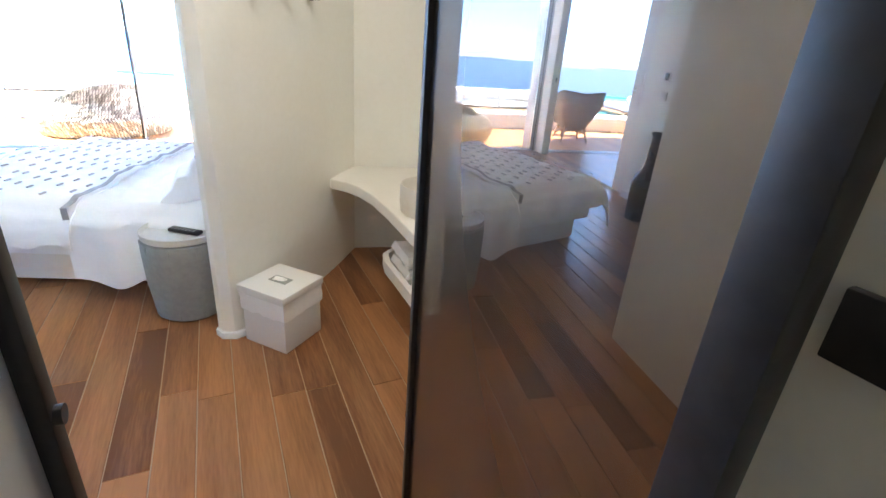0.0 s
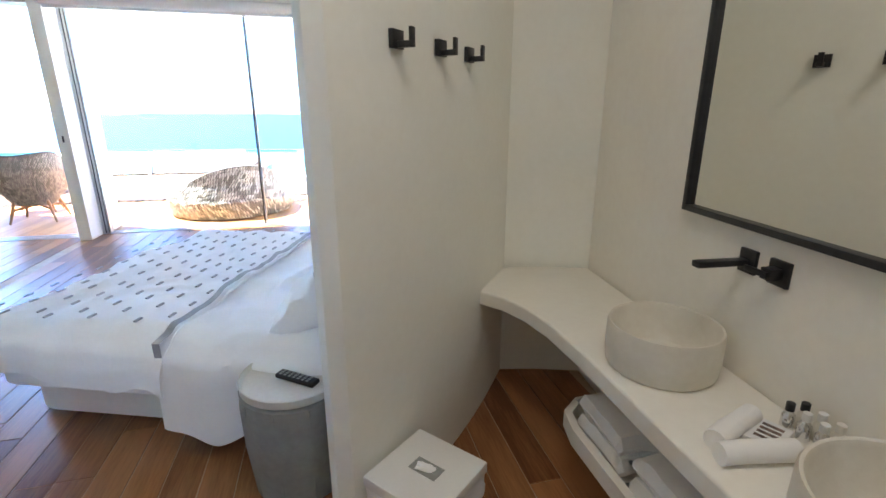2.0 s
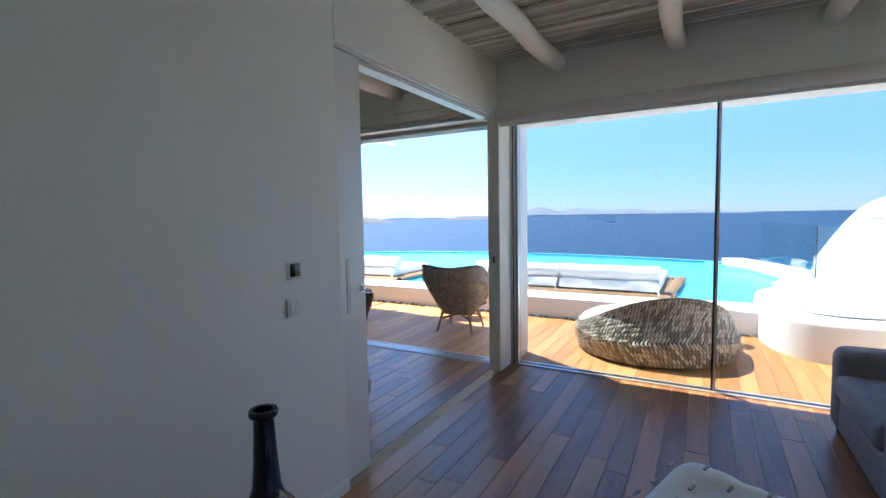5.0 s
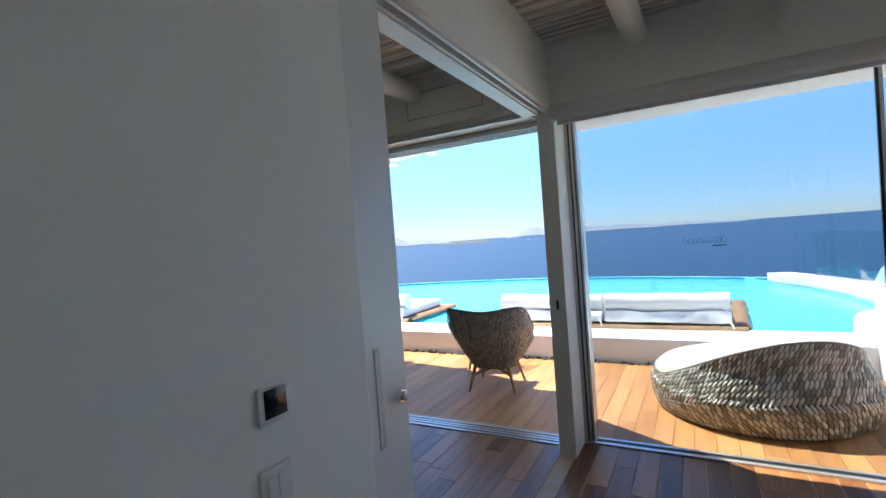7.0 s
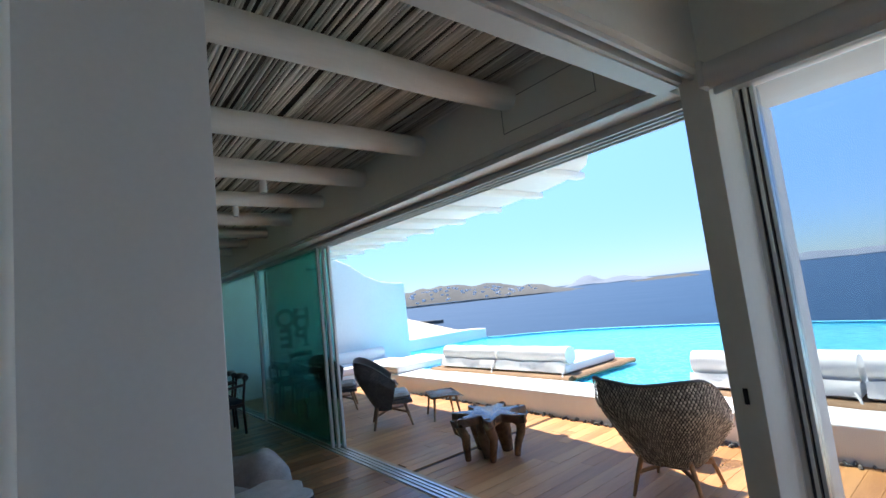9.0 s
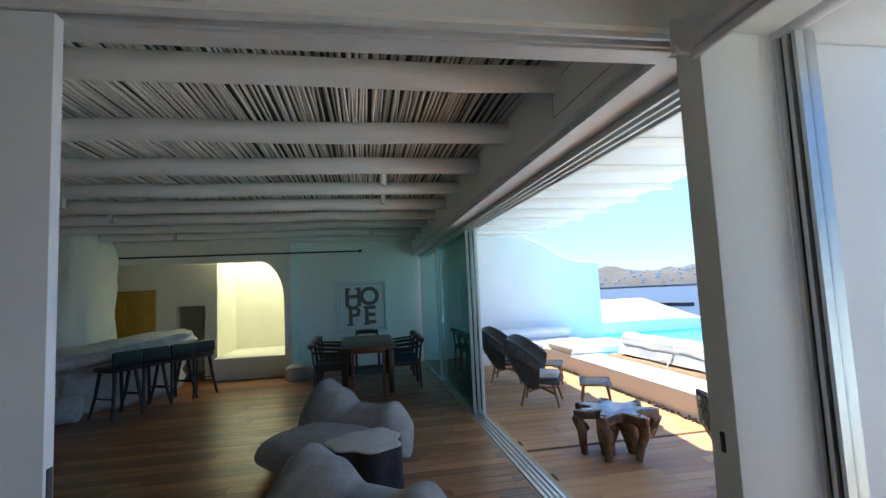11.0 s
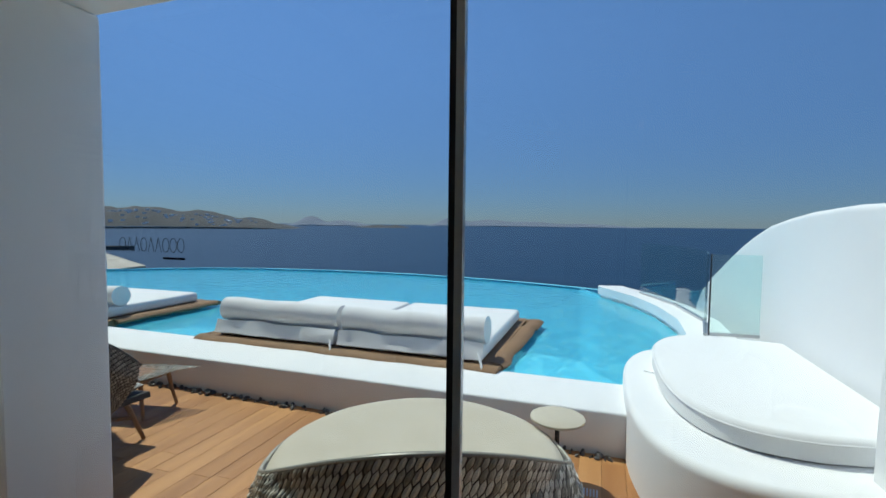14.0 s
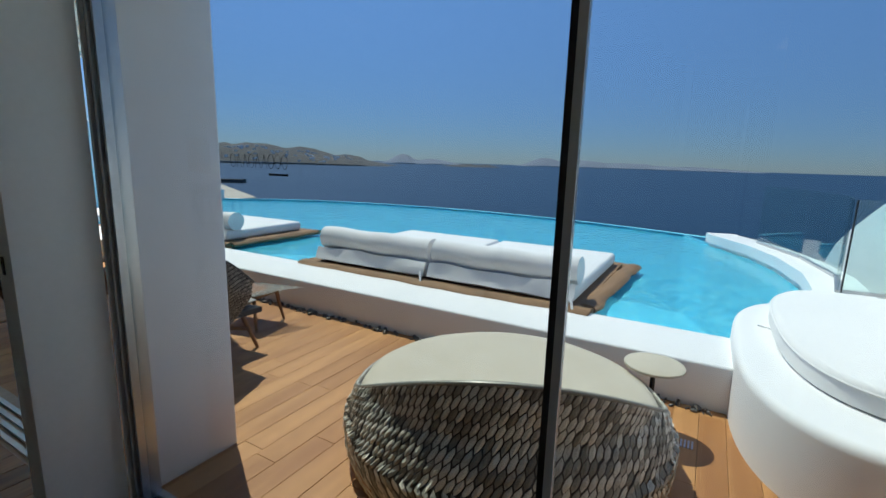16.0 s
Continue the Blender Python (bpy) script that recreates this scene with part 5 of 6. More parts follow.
st = thing("small_table", pose(1.86, 1.80, -0.02), "small round pale side table on one leg", "side table")
part("top", bm_lathe([(0.152, 0.385), (0.16, 0.39), (0.16, 0.402), (0.152, 0.406)], 40), CANVAS, st)
part("stem", bm_cyl(0.014, 0.014, 0.02, 0.385, 14), BLACK_METAL, st)
part("foot", bm_lathe([(0.09, 0.0), (0.09, 0.012), (0.03, 0.02)], 30), BLACK_METAL, st)


# woven lounge chair and footstool
def chair_shell(u, v, off=0.0):
    """Basket: u round the back from one arm to the other, v from seat to rim, with two raised wings."""
    a = math.pi * (1.0 + u)
    sidew = abs(2 * u - 1)
    top = 0.86 + 0.035 * math.sin(2 * math.pi * u) ** 2 - 0.26 * max(0.0, (sidew - 0.55) / 0.45) ** 1.5
    z = 0.22 + (top - 0.22) * v
    flare = 0.185 + 0.235 * min(1.0, v / 0.72) ** 0.85 - 0.02 * max(0.0, v - 0.72) + off
    sq = (abs(math.cos(a)) ** 4 + abs(math.sin(a)) ** 4) ** (-1 / 4)
    x = flare * 1.0 * math.cos(a) * sq
    y = flare * 0.90 * math.sin(a) * sq - 0.07 * v + 0.14 * v * max(0.0, sidew - 0.6) / 0.4
    return Vector((x, y, z))


def lounge_chair(at, mat, label, group):
    c = thing("lounge_chair", at, label, "chair", group)
    bm = bm_grid(lambda u, v: chair_shell(u, v, -0.006), 26, 12)
    bmesh.ops.solidify(bm, geom=bm.faces[:], thickness=0.012)
    part("back_shell", bm, WICKER_DARK, c, "dark woven bucket back")
    w = new("weave", weave(chair_shell, 62, 34, mat, 0.008, 0.0, 0.0, 0.62))
    w.parent = c
    tagged(w, "diamond pattern of woven cord", kind="stuff")
    part("rim", bm_tube([chair_shell(k / 30, 1.0) for k in range(31)], 0.014, 8), WICKER_DARK, c)
    part("seat", bm_prism([(x, y) for x, y in [(0.24 * math.cos(math.pi * (1 + k / 14)), 0.22 * math.sin(math.pi * (1 + k / 14))) for k in range(15)]] + [(0.29, 0.28), (-0.29, 0.28)], 0.30, 0.345, 0.012), WICKER_DARK, c)
    part("seat_cushion", bm_cushion(0.50, 0.48, 0.09, 0.5, 12), WICKER_PALE, c, at=pose(0, 0.03, 0.345))
    for x, y in ((-0.22, -0.22), (0.22, -0.22), (-0.22, 0.24), (0.22, 0.24)):
        part("leg", bm_tube([(x * 0.75, y * 0.75, 0.31), (x * 0.95, y * 0.95, 0.14), (x * 1.1, y * 1.1, 0.0)], 0.020, 9, r_end=0.013), TEAK, c, "turned teak leg")
    for s in (-1, 1):
        part("cross_rail", bm_tube([(s * 0.20, -0.20, 0.17), (0, 0, 0.21), (-s * 0.20, 0.21, 0.17)], 0.016, 8), TEAK, c)
    return c


def foot_stool(at, label, group):
    c = thing("footstool", at, label, "footstool", group)
    part("frame", bm_prism(round_box(-0.25, 0.25, -0.20, 0.20, 0, 0, 0.05), 0.29, 0.315, 0.006), TEAK, c)

    def top(u, v, off=0.0):
        return Vector((-0.245 + 0.49 * u, -0.195 + 0.39 * v, 0.318 + off - 0.02 * math.sin(math.pi * u) * math.sin(math.pi * v)))
    part("seat", bm_grid(lambda u, v: top(u, v, 0), 8, 8), WICKER_DARK, c)
    w = new("weave", weave(top, 16, 26, WICKER_PALE, 0.005, 0.3, 0.0, 0.66))
    w.parent = c
    tagged(w, "pale woven cord seat", kind="stuff")
    for x, y in ((-0.19, -0.15), (0.19, -0.15), (-0.19, 0.15), (0.19, 0.15)):
        part("leg", bm_tube([(x, y, 0.30), (x * 1.1, y * 1.1, 0.15), (x * 1.25, y * 1.25, 0.0)], 0.019, 9, r_end=0.012), TEAK, c)
    return c


lounge_chair(pose(-1.16, 1.08, -0.02, 0, 0, 8), WICKER_PALE, "woven bucket lounge chair with teak legs", "deck lounge chairs")
foot_stool(pose(-1.50, 1.72, -0.02, 0, 0, 12), "woven teak footstool before the lounge chair", "deck footstools")
lounge_chair(pose(-4.98, 0.92, -0.02, 0, 0, -28), WICKER_SLATE, "dark woven bucket lounge chair in the shade", "deck lounge chairs")
foot_stool(pose(-4.62, 1.55, -0.02, 0, 0, -25), "dark woven teak footstool in the shade", "deck footstools")
lounge_chair(pose(-6.6, 0.95, -0.02, 0, 0, -28), WICKER_SLATE, "dark woven bucket lounge chair near the lounge", "deck lounge chairs")
foot_stool(pose(-6.25, 1.60, -0.02, 0, 0, -25), "dark woven footstool near the lounge", "deck footstools")

# root coffee table
rt = thing("root_table", pose(-2.95, 0.88, -0.02), "dark polished tree-root coffee table", "coffee table")
out = []
LOBES = [0.2, 1.15, 1.95, 2.9, 3.85, 4.6, 5.5]
for k in range(84):
    a = 2 * math.pi * k / 84
    near = min(abs((a - q + math.pi) % (2 * math.pi) - math.pi) for q in LOBES)
    r = 0.20 + 0.20 * math.exp(-(near / 0.20) ** 2) + 0.015 * math.sin(11 * a)
    out.append((r * math.cos(a) * 1.08, r * math.sin(a)))
part("top", bm_prism(out, 0.34, 0.42, 0.014), ROOT, rt, "irregular polished wood top with seven arms")
for k, q in enumerate(LOBES):
    low = 0.012 if k % 3 != 1 else 0.17
    r1 = 0.30 + 0.03 * (k % 2)
    part("root", bm_tube([(0.30 * math.cos(q), 0.30 * math.sin(q), 0.385), (0.37 * math.cos(q), 0.37 * math.sin(q), 0.33), (0.34 * math.cos(q + 0.1), 0.34 * math.sin(q + 0.1), 0.24), (r1 * math.cos(q + 0.05), r1 * math.sin(q + 0.05), (0.24 + low) / 2), (r1 * 0.95 * math.cos(q), r1 * 0.95 * math.sin(q), low)], 0.062, 10, r_end=0.030), ROOT, rt, "gnarled root leg")
for q in (0.9, 2.9, 5.0):
    part("root", bm_tube([(0.10 * math.cos(q), 0.10 * math.sin(q), 0.36), (0.13 * math.cos(q), 0.13 * math.sin(q), 0.2), (0.16 * math.cos(q + 0.3), 0.16 * math.sin(q + 0.3), 0.012)], 0.10, 12, r_end=0.06), ROOT, rt, "thick middle root")
peb = bmesh.new()
rnd = random.Random(4)
for k in range(420):
    x, y, s = rnd.uniform(-9, 2.2), 2.20 + rnd.uniform(-0.035, 0.04), rnd.uniform(0.008, 0.026)
    bmesh.ops.create_icosphere(peb, subdivisions=1, radius=s, matrix=Matrix.LocRotScale((x, y, -0.02 + s * 0.4), Euler((k, k * 2, k)), (1.3, 1, 0.7)))
tagged(part("pebbles", peb, PEBBLE), "grey pebbles along the foot of the kerb", "pebbles", kind="stuff")
dr = thing("deck_drain", pose(2.05, 1.75, -0.019), "small square metal drain grate in the deck", "drain")
for k in range(6):
    part("bar", bm_box(-0.05 + 0.018 * k, -0.04 + 0.018 * k, -0.04, 0.04, 0, 0.004), ALU, dr)

# ---- living room things ----
def puff(rx, ry, rz, seed, n=40):
    """Soft stuffed lump with a few shallow dents."""
    def f(u, v):
        a, b = 2 * math.pi * u, math.pi * (v - 0.5)
        c = lambda q, p: math.copysign(abs(q) ** p, q)
        p = Vector((c(math.cos(a), 0.75) * c(math.cos(b), 0.7), c(math.sin(a), 0.75) * c(math.cos(b), 0.7), c(math.sin(b), 0.75)))
        k = 1 + 0.07 * noise.noise(p * 1.7 + Vector((seed, 1, 0))) + 0.012 * noise.noise(p * 7 + Vector((seed, 4, 0)))
        return Vector((p.x * rx * k, p.y * ry * k, p.z * rz * k))
    return bm_grid(f, n, n // 2, close_u=True)


def soft_back(crest, length, thick, seed):
    """Stuffed back whose top runs in a soft wave between the heights in crest."""
    def f(u, v):
        a = 2 * math.pi * u
        t = 2 * v - 1
        i = min(len(crest) - 1.001, v * (len(crest) - 1))
        k = int(i)
        q = (i - k) * (i - k) * (3 - 2 * (i - k))
        h = crest[k] + (crest[k + 1] - crest[k]) * q
        e = max(0.0, 1 - abs(t) ** 5) ** 0.5
        c = lambda w, p: math.copysign(abs(w) ** p, w)
        x = c(math.cos(a), 0.8) * thick * (0.35 + 0.65 * e) * (1.15 - 0.3 * (0.5 + 0.5 * math.sin(a)))
        z = h * (0.5 + 0.5 * c(math.sin(a), 0.7)) * (0.62 + 0.38 * e)
        n = 0.03 * noise.noise(Vector((x * 3 + seed, t * 2.2, z * 3)))
        return Vector((x - 0.22 * z + n, t * length / 2 * (1 - 0.05 * z), z * (1 + n) + 0.004))
    bm = bm_grid(f, 36, 44, close_u=True)
    bmesh.ops.holes_fill(bm, edges=bm.edges[:])
    return bm


def bean_sofa(at, crest, label, seed, loose):
    s = thing("lounge_sofa", at, label, "sofa", "soft lounge sofas")
    part("backrest", soft_back(crest, 1.32, 0.22, seed), POUF_GREY, s, "soft wavy backrest")
    part("seat", puff(0.46, 0.58, 0.17, seed), POUF_GREY, s, at=pose(0.46, -0.02, 0.165))
    for x, y, w, turn in loose:
        part("cushion", bm_cushion(w, w, 0.14, 0.9, 14, 0.02, seed + y), POUF_GREY, s, "square loose cushion", pose(x, y, 0.27, 4, -36, turn))
    return s


bean_sofa(pose(-1.51, -1.57, 0, 0, 0, -33), (0.48, 0.68, 0.60, 0.47, 0.46, 0.54, 0.42), "soft taupe ribbed lounge sofa with cushions", 1.0, ((0.34, -0.40, 0.42, 12), (0.40, 0.02, 0.40, -16)))
bean_sofa(pose(-3.72, -1.62, 0, 0, 0, -33), (0.52, 0.70, 0.60, 0.46, 0.45, 0.50, 0.40), "soft taupe ribbed lounge sofa by the stump table", 2.2, ())
stump = thing("stump_table", pose(-2.67, -1.47, 0), "black bark tree-stump side table with pale top", "side table")


def stump_r(a, z):
    return 0.30 + 0.03 * math.sin(3 * a) + 0.02 * math.sin(7 * a + 1) + 0.03 * (0.4 - z)


bm = bm_grid(lambda u, v: Vector((stump_r(2 * math.pi * u, 0.4 * v) * math.cos(2 * math.pi * u), stump_r(2 * math.pi * u, 0.4 * v) * math.sin(2 * math.pi * u), 0.40 * v)), 48, 6, close_u=True)
part("bark", bm, BARK, stump)
part("top", bm_prism([(0.985 * stump_r(2 * math.pi * k / 48, 0.4) * math.cos(2 * math.pi * k / 48), 0.985 * stump_r(2 * math.pi * k / 48, 0.4) * math.sin(2 * math.pi * k / 48)) for k in range(48)], 0.37, 0.415, 0.008), STUMP_TOP, stump, "pale cut wood top")

table = thing("dining_table", pose(-7.25, -1.42, 0), "long dark glossy dining table", "table")
part("top", bm_box(-1.05, 1.05, -0.46, 0.46, 0.70, 0.745, 0.008), WALNUT, table)
for x in (-0.92, 0.92):
    for y in (-0.36, 0.36):
        part("leg", bm_box(x - 0.04, x + 0.04, y - 0.04, y + 0.04, 0, 0.70, 0.006), WALNUT, table)


def dining_chair(at, wood, label):
    c = thing("dining_chair", at, label, "chair", "chairs round the dining table")
    for x in (-0.23, 0.23):
        part("leg", bm_tube([(x, 0.22, 0), (x, 0.22, 0.3), (x, 0.21, 0.64)], 0.018, 8), wood, c)
        part("leg", bm_tube([(x, -0.24, 0), (x, -0.22, 0.42), (x * 0.95, -0.27, 0.80)], 0.018, 8), wood, c)
        part("armrest", bm_tube([(x, 0.22, 0.64), (x * 1.05, 0.0, 0.66), (x, -0.24, 0.68)], 0.020, 8), wood, c)
        part("side_rail", bm_box(x - 0.012, x + 0.012, -0.22, 0.22, 0.38, 0.43), wood, c)
    part("seat", bm_box(-0.23, 0.23, -0.22, 0.24, 0.42, 0.48, 0.02, 3), SEAT_BLUE, c, "dark blue seat pad")
    part("back_rail", bm_tube([(-0.23, -0.27, 0.77), (-0.1, -0.31, 0.78), (0.1, -0.31, 0.78), (0.23, -0.27, 0.77)], 0.045, 8), wood, c)
    return c


dining_chair(pose(-5.92, -1.42, 0, 0, 0, 90), REDWOOD, "red-brown wooden armchair at the table's end")
for k in range(3):
    dining_chair(pose(-6.75 - 0.62 * k, -2.05, 0, 0, 0, 0), WALNUT, "dark wooden dining armchair with blue seat")
    dining_chair(pose(-6.75 - 0.62 * k, -0.80, 0, 0, 0, 180), WALNUT, "dark wooden dining armchair with blue seat")
dining_chair(pose(-8.60, -1.42, 0, 0, 0, -90), WALNUT, "dark wooden dining armchair with blue seat")

pic = thing("framed_print", pose(-9.435, -1.51, 1.30, 90, 0, 90), "white framed square print with large letters", "picture")
part("frame", bm_box(-0.56, 0.56, -0.58, -0.53, 0.0, 0.045, 0.004), WHITE_LACQ, pic)
part("frame", bm_box(-0.56, 0.56, 0.53, 0.58, 0.0, 0.045, 0.004), WHITE_LACQ, pic)
part("frame", bm_box(-0.56, -0.51, -0.53, 0.53, 0.0, 0.045, 0.004), WHITE_LACQ, pic)
part("frame", bm_box(0.51, 0.56, -0.53, 0.53, 0.0, 0.045, 0.004), WHITE_LACQ, pic)
part("backing", bm_box(-0.51, 0.51, -0.53, 0.53, 0.002, 0.008), PAPER, pic)
for b in ((-0.495, 0.495, 0.500, 0.508), (-0.495, 0.495, -0.508, -0.500), (-0.503, -0.495, -0.508, 0.508), (0.495, 0.503, -0.508, 0.508)):
    part("fillet", bm_box(*b, 0.008, 0.020), CONCRETE, pic)
part("paper", bm_box(-0.494, 0.494, -0.499, 0.499, 0.008, 0.014), PAPER, pic)
for ch, x, y in (("H", -0.19, 0.21), ("O", 0.17, 0.21), ("P", -0.18, -0.21), ("E", 0.17, -0.21)):
    me = text_mesh(ch, 0.55, 0.002)
    me.materials.clear()
    me.materials.append(INK)
    lt = new("letter", me)
    lt.parent = pic
    lt.matrix_basis = pose(x, y, 0.017) @ Matrix.Diagonal((1.0, 1.0, 1, 1))
for x, y, w in ((-0.295, 0.395, 0.13), (-0.085, 0.395, 0.13), (-0.295, 0.025, 0.13), (-0.085, 0.025, 0.13), (-0.27, -0.025, 0.12), (-0.27, -0.395, 0.15), (0.09, -0.025, 0.12), (0.09, -0.395, 0.12)):
    part("serif", bm_box(x - w / 2, x + w / 2, y - 0.018, y + 0.018, 0.0145, 0.0185), INK, pic)
sw = thing("wall_switch", pose(-9.44, -0.62, 1.15), "small white light switch beside the print", "switch")
part("plate", bm_box(0, 0.01, -0.04, 0.04, -0.04, 0.04, 0.003), PLASTIC_WHITE, sw)
rod = thing("curtain_rod", pose(-8.38, 0, 2.47), "thin black curtain rod above the arch", "rod")
part("rod", bm_tube([(0, -6.2, 0), (0, -4, 0), (0, -1.5, 0)], 0.016, 10), BLACK_METAL, rod)
for y in (-6.2, -1.5):
    part("finial", bm_cyl(0.028, 0.028, -0.028, 0.028, 12, y=y), BLACK_METAL, rod)
for y in (-5.6, -3.0):
    part("bracket", bm_box(-0.12, 0.0, y - 0.01, y + 0.01, -0.01, 0.01), BLACK_METAL, rod)
for x, y in ((-2.62, -1.24), (-4.2, -1.21), (-3.65, -4.42), (-5.1, -4.43), (-6.7, -1.3), (-6.7, -4.4)):
    bx = min(beam_xs_liv, key=lambda q: abs(q - x))
    s = thing("ceiling_spotlight", pose(bx, y, CEIL - 0.205), "small white cylinder spotlight under a beam", "spotlight", "ceiling spotlights")
    part("can", bm_cyl(0.028, 0.028, -0.10, 0.0, 18, bevel=0.004), PLASTIC_WHITE, s)
    part("lens", bm_cyl(0.020, 0.020, -0.104, -0.099, 18), CONCRETE, s)

spot_bed = thing("ceiling_spotlight", pose(1.572, -1.50, CEIL - 0.025), "small white cylinder spotlight beside a bedroom beam", "spotlight", "ceiling spotlights")
part("can", bm_cyl(0.024, 0.024, -0.07, 0.0, 18, bevel=0.004), PLASTIC_WHITE, spot_bed)
part("lens", bm_cyl(0.020, 0.020, -0.074, -0.069, 18), CONCRETE, spot_bed)


def rock(name, sx, sy, sz, seed, at, label, cat, mat=MARBLE, kind=""):
    def f(u, v):
        a, b = 2 * math.pi * u, math.pi * (v - 0.5)
        c = lambda q, p: math.copysign(abs(q) ** p, q)
        p = Vector((c(math.cos(a), 0.6) * c(math.cos(b), 0.5), c(math.sin(a), 0.6) * c(math.cos(b), 0.5), c(math.sin(b), 0.6)))
        n = noise.fractal(p * 1.6 + Vector((seed, 0, 0)), 0.8, 2.0, 4)
        p *= 1 + 0.13 * n
        return Vector((p.x * sx, p.y * sy, p.z * sz))
    bm = bm_grid(f, 48, 24, close_u=True)
    return tagged(part(name, bm, mat, at=at), label, cat, kind=kind)


bar = thing("stone_bar", pose(-7.25, -5.35, 0, 0, 0, 148), "rough white marble bar with a thick slab top", "bar")
for nm, a, z, ty in (("base", (1.0, 0.30, 0.40, 3), 0.385, 0), ("slab", (1.18, 0.38, 0.15, 6), 0.89, -4)):
    q = rock(nm, *a, pose(0, 0, z, 0, ty, 0), "", "")
    q.parent = bar
rock("stone_block", 0.20, 0.18, 0.19, 8, pose(-6.2, -5.62, 0.17, 0, 0, 20), "squared white stone block by the bar", "stone")
rock("rock_wall", 0.85, 1.02, 1.80, 12, pose(-7.65, -6.85, 1.4, 0, 0, 4), "white plastered natural rock face", "rock", PLASTER, "structure")
rock("rock_wall", 0.9, 0.8, 1.7, 17, pose(-5.9, -7.9, 1.25, 0, 0, 30), "white plastered natural rock face", "rock", PLASTER, "structure")
rock("floor_rock", 0.22, 0.25, 0.16, 19, pose(-8.25, -2.75, 0.12), "white rounded rock on the floor by the arch", "rock")


def bar_stool(at):
    c = thing("bar_stool", at, "black wooden bar stool at the stone bar", "stool", "bar stools")
    part("seat", bm_box(-0.22, 0.22, -0.21, 0.21, 0.645, 0.72, 0.03, 3), BLACK_METAL, c)
    part("back", bm_box(-0.22, 0.22, -0.225, -0.175, 0.722, 0.93, 0.02, 3), BLACK_METAL, c)
    for x in (-1, 1):
        part("back_post", bm_tube([(x * 0.15, -0.18, 0.68), (x * 0.15, -0.19, 0.75), (x * 0.15, -0.19, 0.85)], 0.014, 8), BLACK_METAL, c)
        for y in (-1, 1):
            part("leg", bm_tube([(x * 0.15, y * 0.15, 0.68), (x * 0.19, y * 0.19, 0.3), (x * 0.24, y * 0.24, 0.0)], 0.027, 8, r_end=0.020), BLACK_METAL, c)
        part("foot_rail", bm_tube([(x * 0.19, -0.19, 0.28), (x * 0.19, 0, 0.28), (x * 0.19, 0.19, 0.28)], 0.012, 8), BLACK_METAL, c)
    return c


first = bar_stool(pose(-6.30, -5.02, 0, 0, 0, 150))
for x, y in ((-6.68, -4.80), (-7.08, -4.56), (-7.46, -4.36)):
    copy_thing(first, pose(x, y, 0, 0, 0, 150))
yd = thing("door_2", pose(-8.998, -6.08, 0), "yellow panelled wooden door in the hall", "door", kind="structure")
part("leaf", bm_box(0.0, 0.03, -0.42, 0.42, 0.0, 1.80, 0.004), YELLOW, yd)
for y in (-0.2, 0.2):
    for z0, z1 in ((0.15, 0.75), (0.85, 1.65)):
        part("panel", bm_box(0.03, 0.045, y - 0.15, y + 0.15, z0, z1, 0.008), YELLOW, yd)
part("frame", bm_box(0.0, 0.05, -0.48, -0.425, 0.0, 1.86, 0.003), YELLOW, yd)
part("frame", bm_box(0.0, 0.05, 0.425, 0.48, 0.0, 1.86, 0.003), YELLOW, yd)
part("frame", bm_box(0.0, 0.05, -0.424, 0.424, 1.805, 1.86, 0.003), YELLOW, yd)
hatch = thing("access_panel", pose(-0.75, FACE - 0.001, 2.62), "flush white access panel outlined on the beam", "panel")
for b in ((-0.42, 0.24, 0.145, 0.15), (-0.42, 0.24, -0.055, -0.05), (-0.42, -0.415, -0.05, 0.145), (0.235, 0.24, -0.05, 0.145)):
    part("groove", bm_box(b[0], b[1], -0.0015, 0.0005, b[2], b[3]), CONCRETE, hatch)

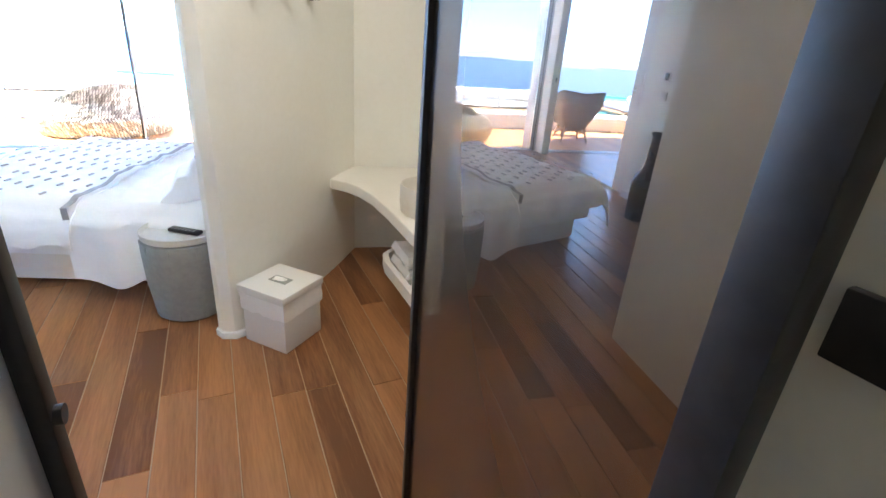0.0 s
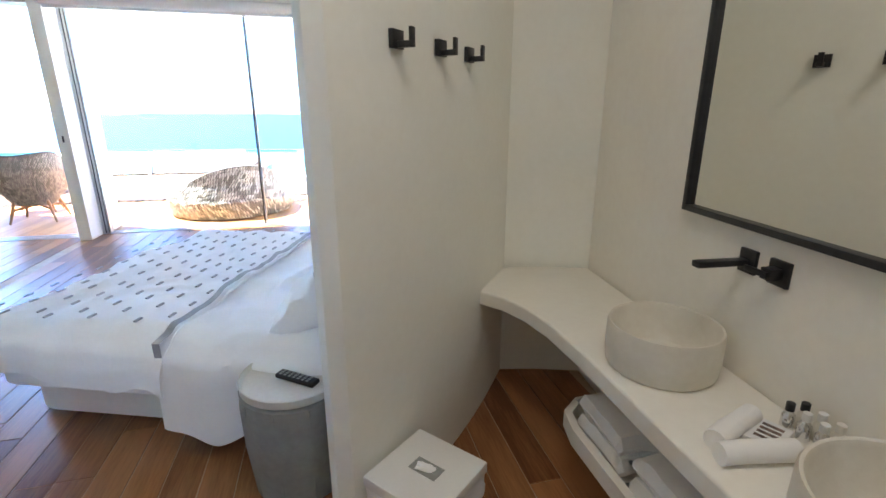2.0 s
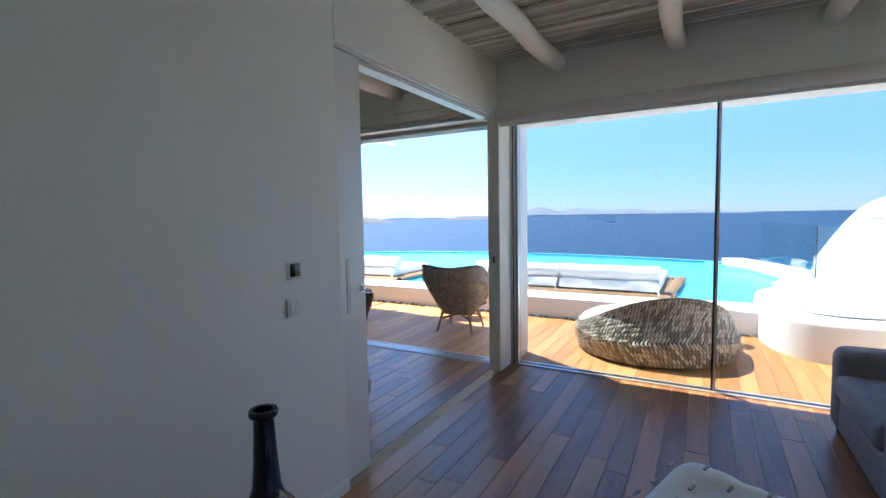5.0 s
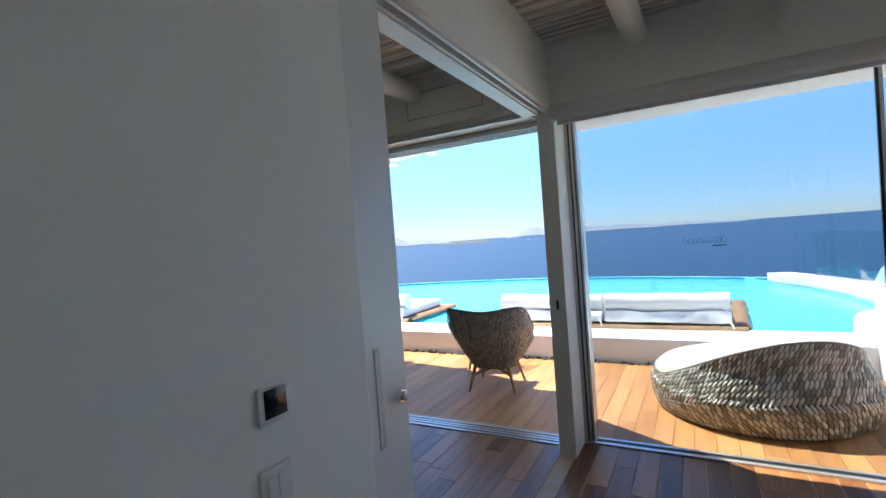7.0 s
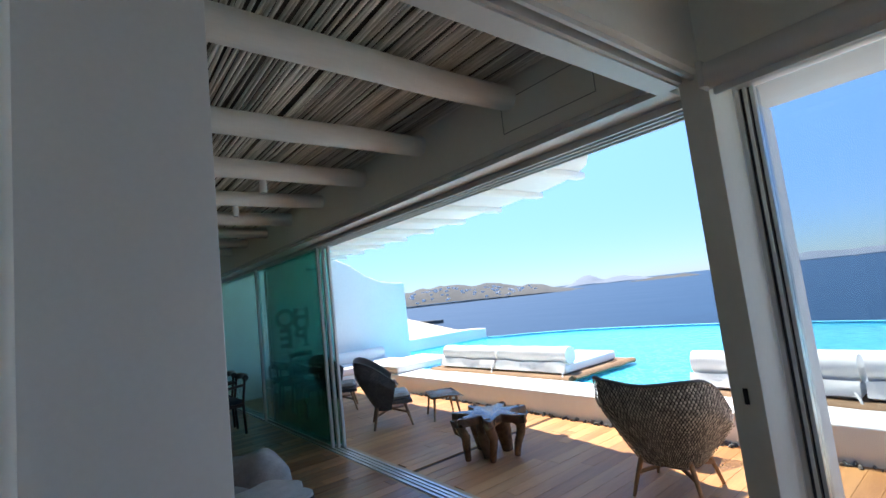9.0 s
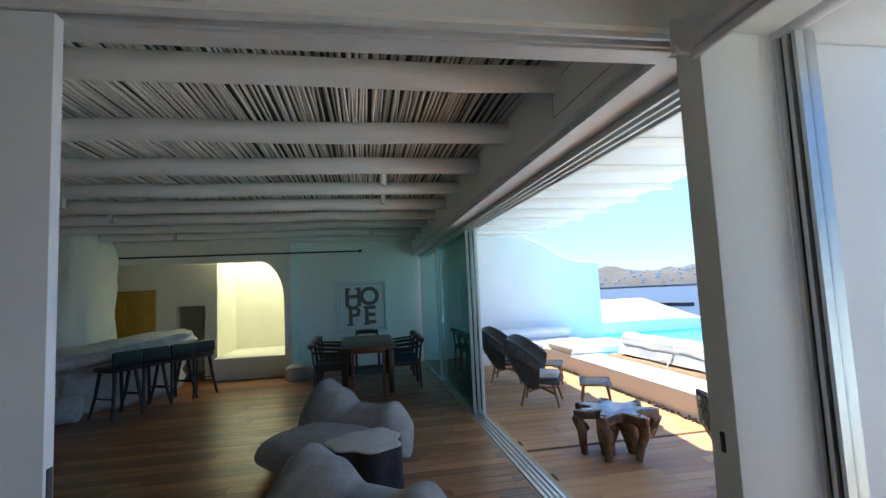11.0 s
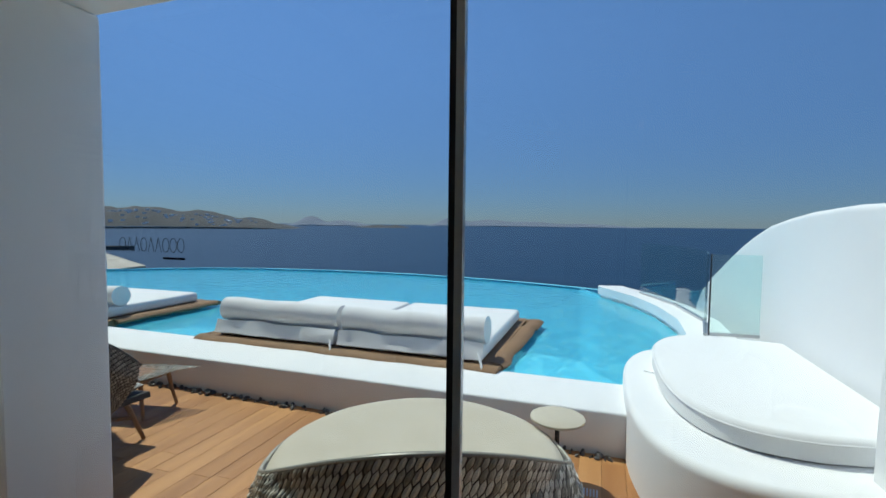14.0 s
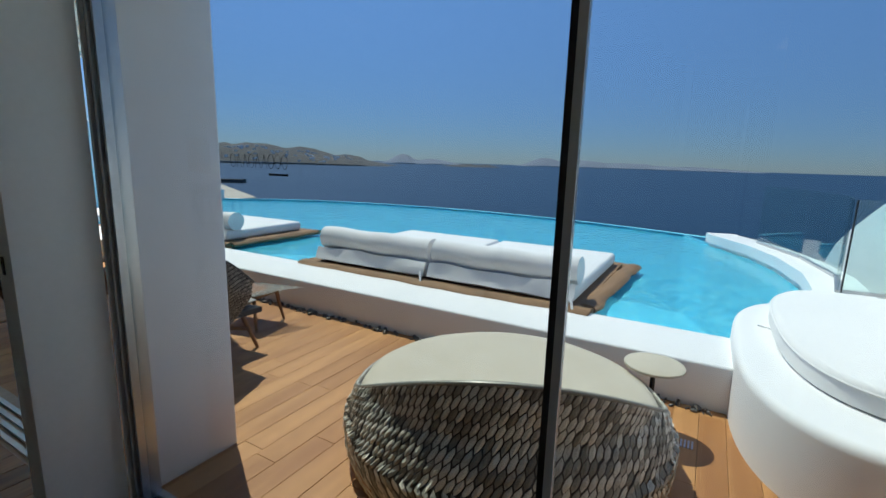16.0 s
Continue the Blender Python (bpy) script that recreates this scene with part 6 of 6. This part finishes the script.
# ---- boards of floor and deck, last ----
def lay(x0, x1, y0, y1, width, lengths, z, mat, parent, name, gap, h, skip=None, joined=False, seed=1):
    """Boards along y in random lengths; as parts, or joined into one mesh."""
    rnd = random.Random(seed)
    cache = {}
    jv, jf = [], []
    x = x0 + width / 2
    while x < x1:
        y = y0 - rnd.uniform(0, lengths[-1])
        while y < y1:
            l = rnd.choice(lengths)
            a, b = max(y, y0), min(y + l, y1)
            y += l
            if b - a < 0.05 or (skip and skip(x, (a + b) / 2)):
                continue
            ln = round(b - a, 2)
            if joined:
                k = len(jv)
                g = gap / 2
                xa, xb, ya, yb = x - width / 2 + g, x + width / 2 - g, a + g, b - g
                e = 0.0015
                dz = rnd.uniform(-0.0006, 0.0006)
                jv += [(xa, ya, z - h), (xb, ya, z - h), (xb, yb, z - h), (xa, yb, z - h), (xa, ya, z - e + dz), (xb, ya, z - e + dz), (xb, yb, z - e + dz), (xa, yb, z - e + dz),
                       (xa + e, ya + e, z + dz), (xb - e, ya + e, z + dz), (xb - e, yb - e, z + dz), (xa + e, yb - e, z + dz)]
                for q in ((0, 1, 5, 4), (1, 2, 6, 5), (2, 3, 7, 6), (3, 0, 4, 7), (4, 5, 9, 8), (5, 6, 10, 9), (6, 7, 11, 10), (7, 4, 8, 11), (8, 9, 10, 11)):
                    jf.append(tuple(k + i for i in q))
                continue
            if ln not in cache:
                me = mesh_of(name, bm_box(-width / 2 + gap / 2, width / 2 - gap / 2, -ln / 2 + gap / 2, ln / 2 - gap / 2, -h, 0, 0.0015, 1), mat)
                cache[ln] = me
            ob = new(name, cache[ln])
            ob.parent = parent
            ob.location = (x, (a + b) / 2, z + rnd.uniform(-0.0006, 0.0006))
        x += width
    if joined:
        me = bpy.data.meshes.new(name)
        me.from_pydata(jv, [], jf)
        me.materials.append(mat)
        ob = new(name, me)
        ob.parent = parent
        tagged(ob, kind="stuff")


floor_ob, deck_ob = bpy.data.objects["floor"], bpy.data.objects["deck_base"]
solid = lambda x, y: (x < 1.64 and y < -5.28) or (x > 2.515 + (y + 4.72) * ANG + 0.6 and y > -3.9)
lay(-0.02, 3.8, -7.98, -0.06, 0.135, (0.9, 1.2, 1.5, 1.9), 0.0, FLOOR, floor_ob, "floorboard", 0.0032, 0.02, solid)
lay(-9.44, -0.15, -8.1, -0.18, 0.135, (0.9, 1.3, 1.7, 2.2), 0.0, FLOOR, floor_ob, "floorboards_far", 0.003, 0.02, joined=True, seed=3)
lay(-3.2, 3.6, 0.055, 2.245, 0.14, (1.4, 2.19), -0.02, DECK, deck_ob, "deck_board", 0.0018, 0.03, seed=5)
lay(-9.42, -3.2, 0.055, 2.245, 0.14, (0.9, 1.4, 2.19), -0.02, DECK, deck_ob, "deck_boards_far", 0.0025, 0.03, joined=True, seed=6)
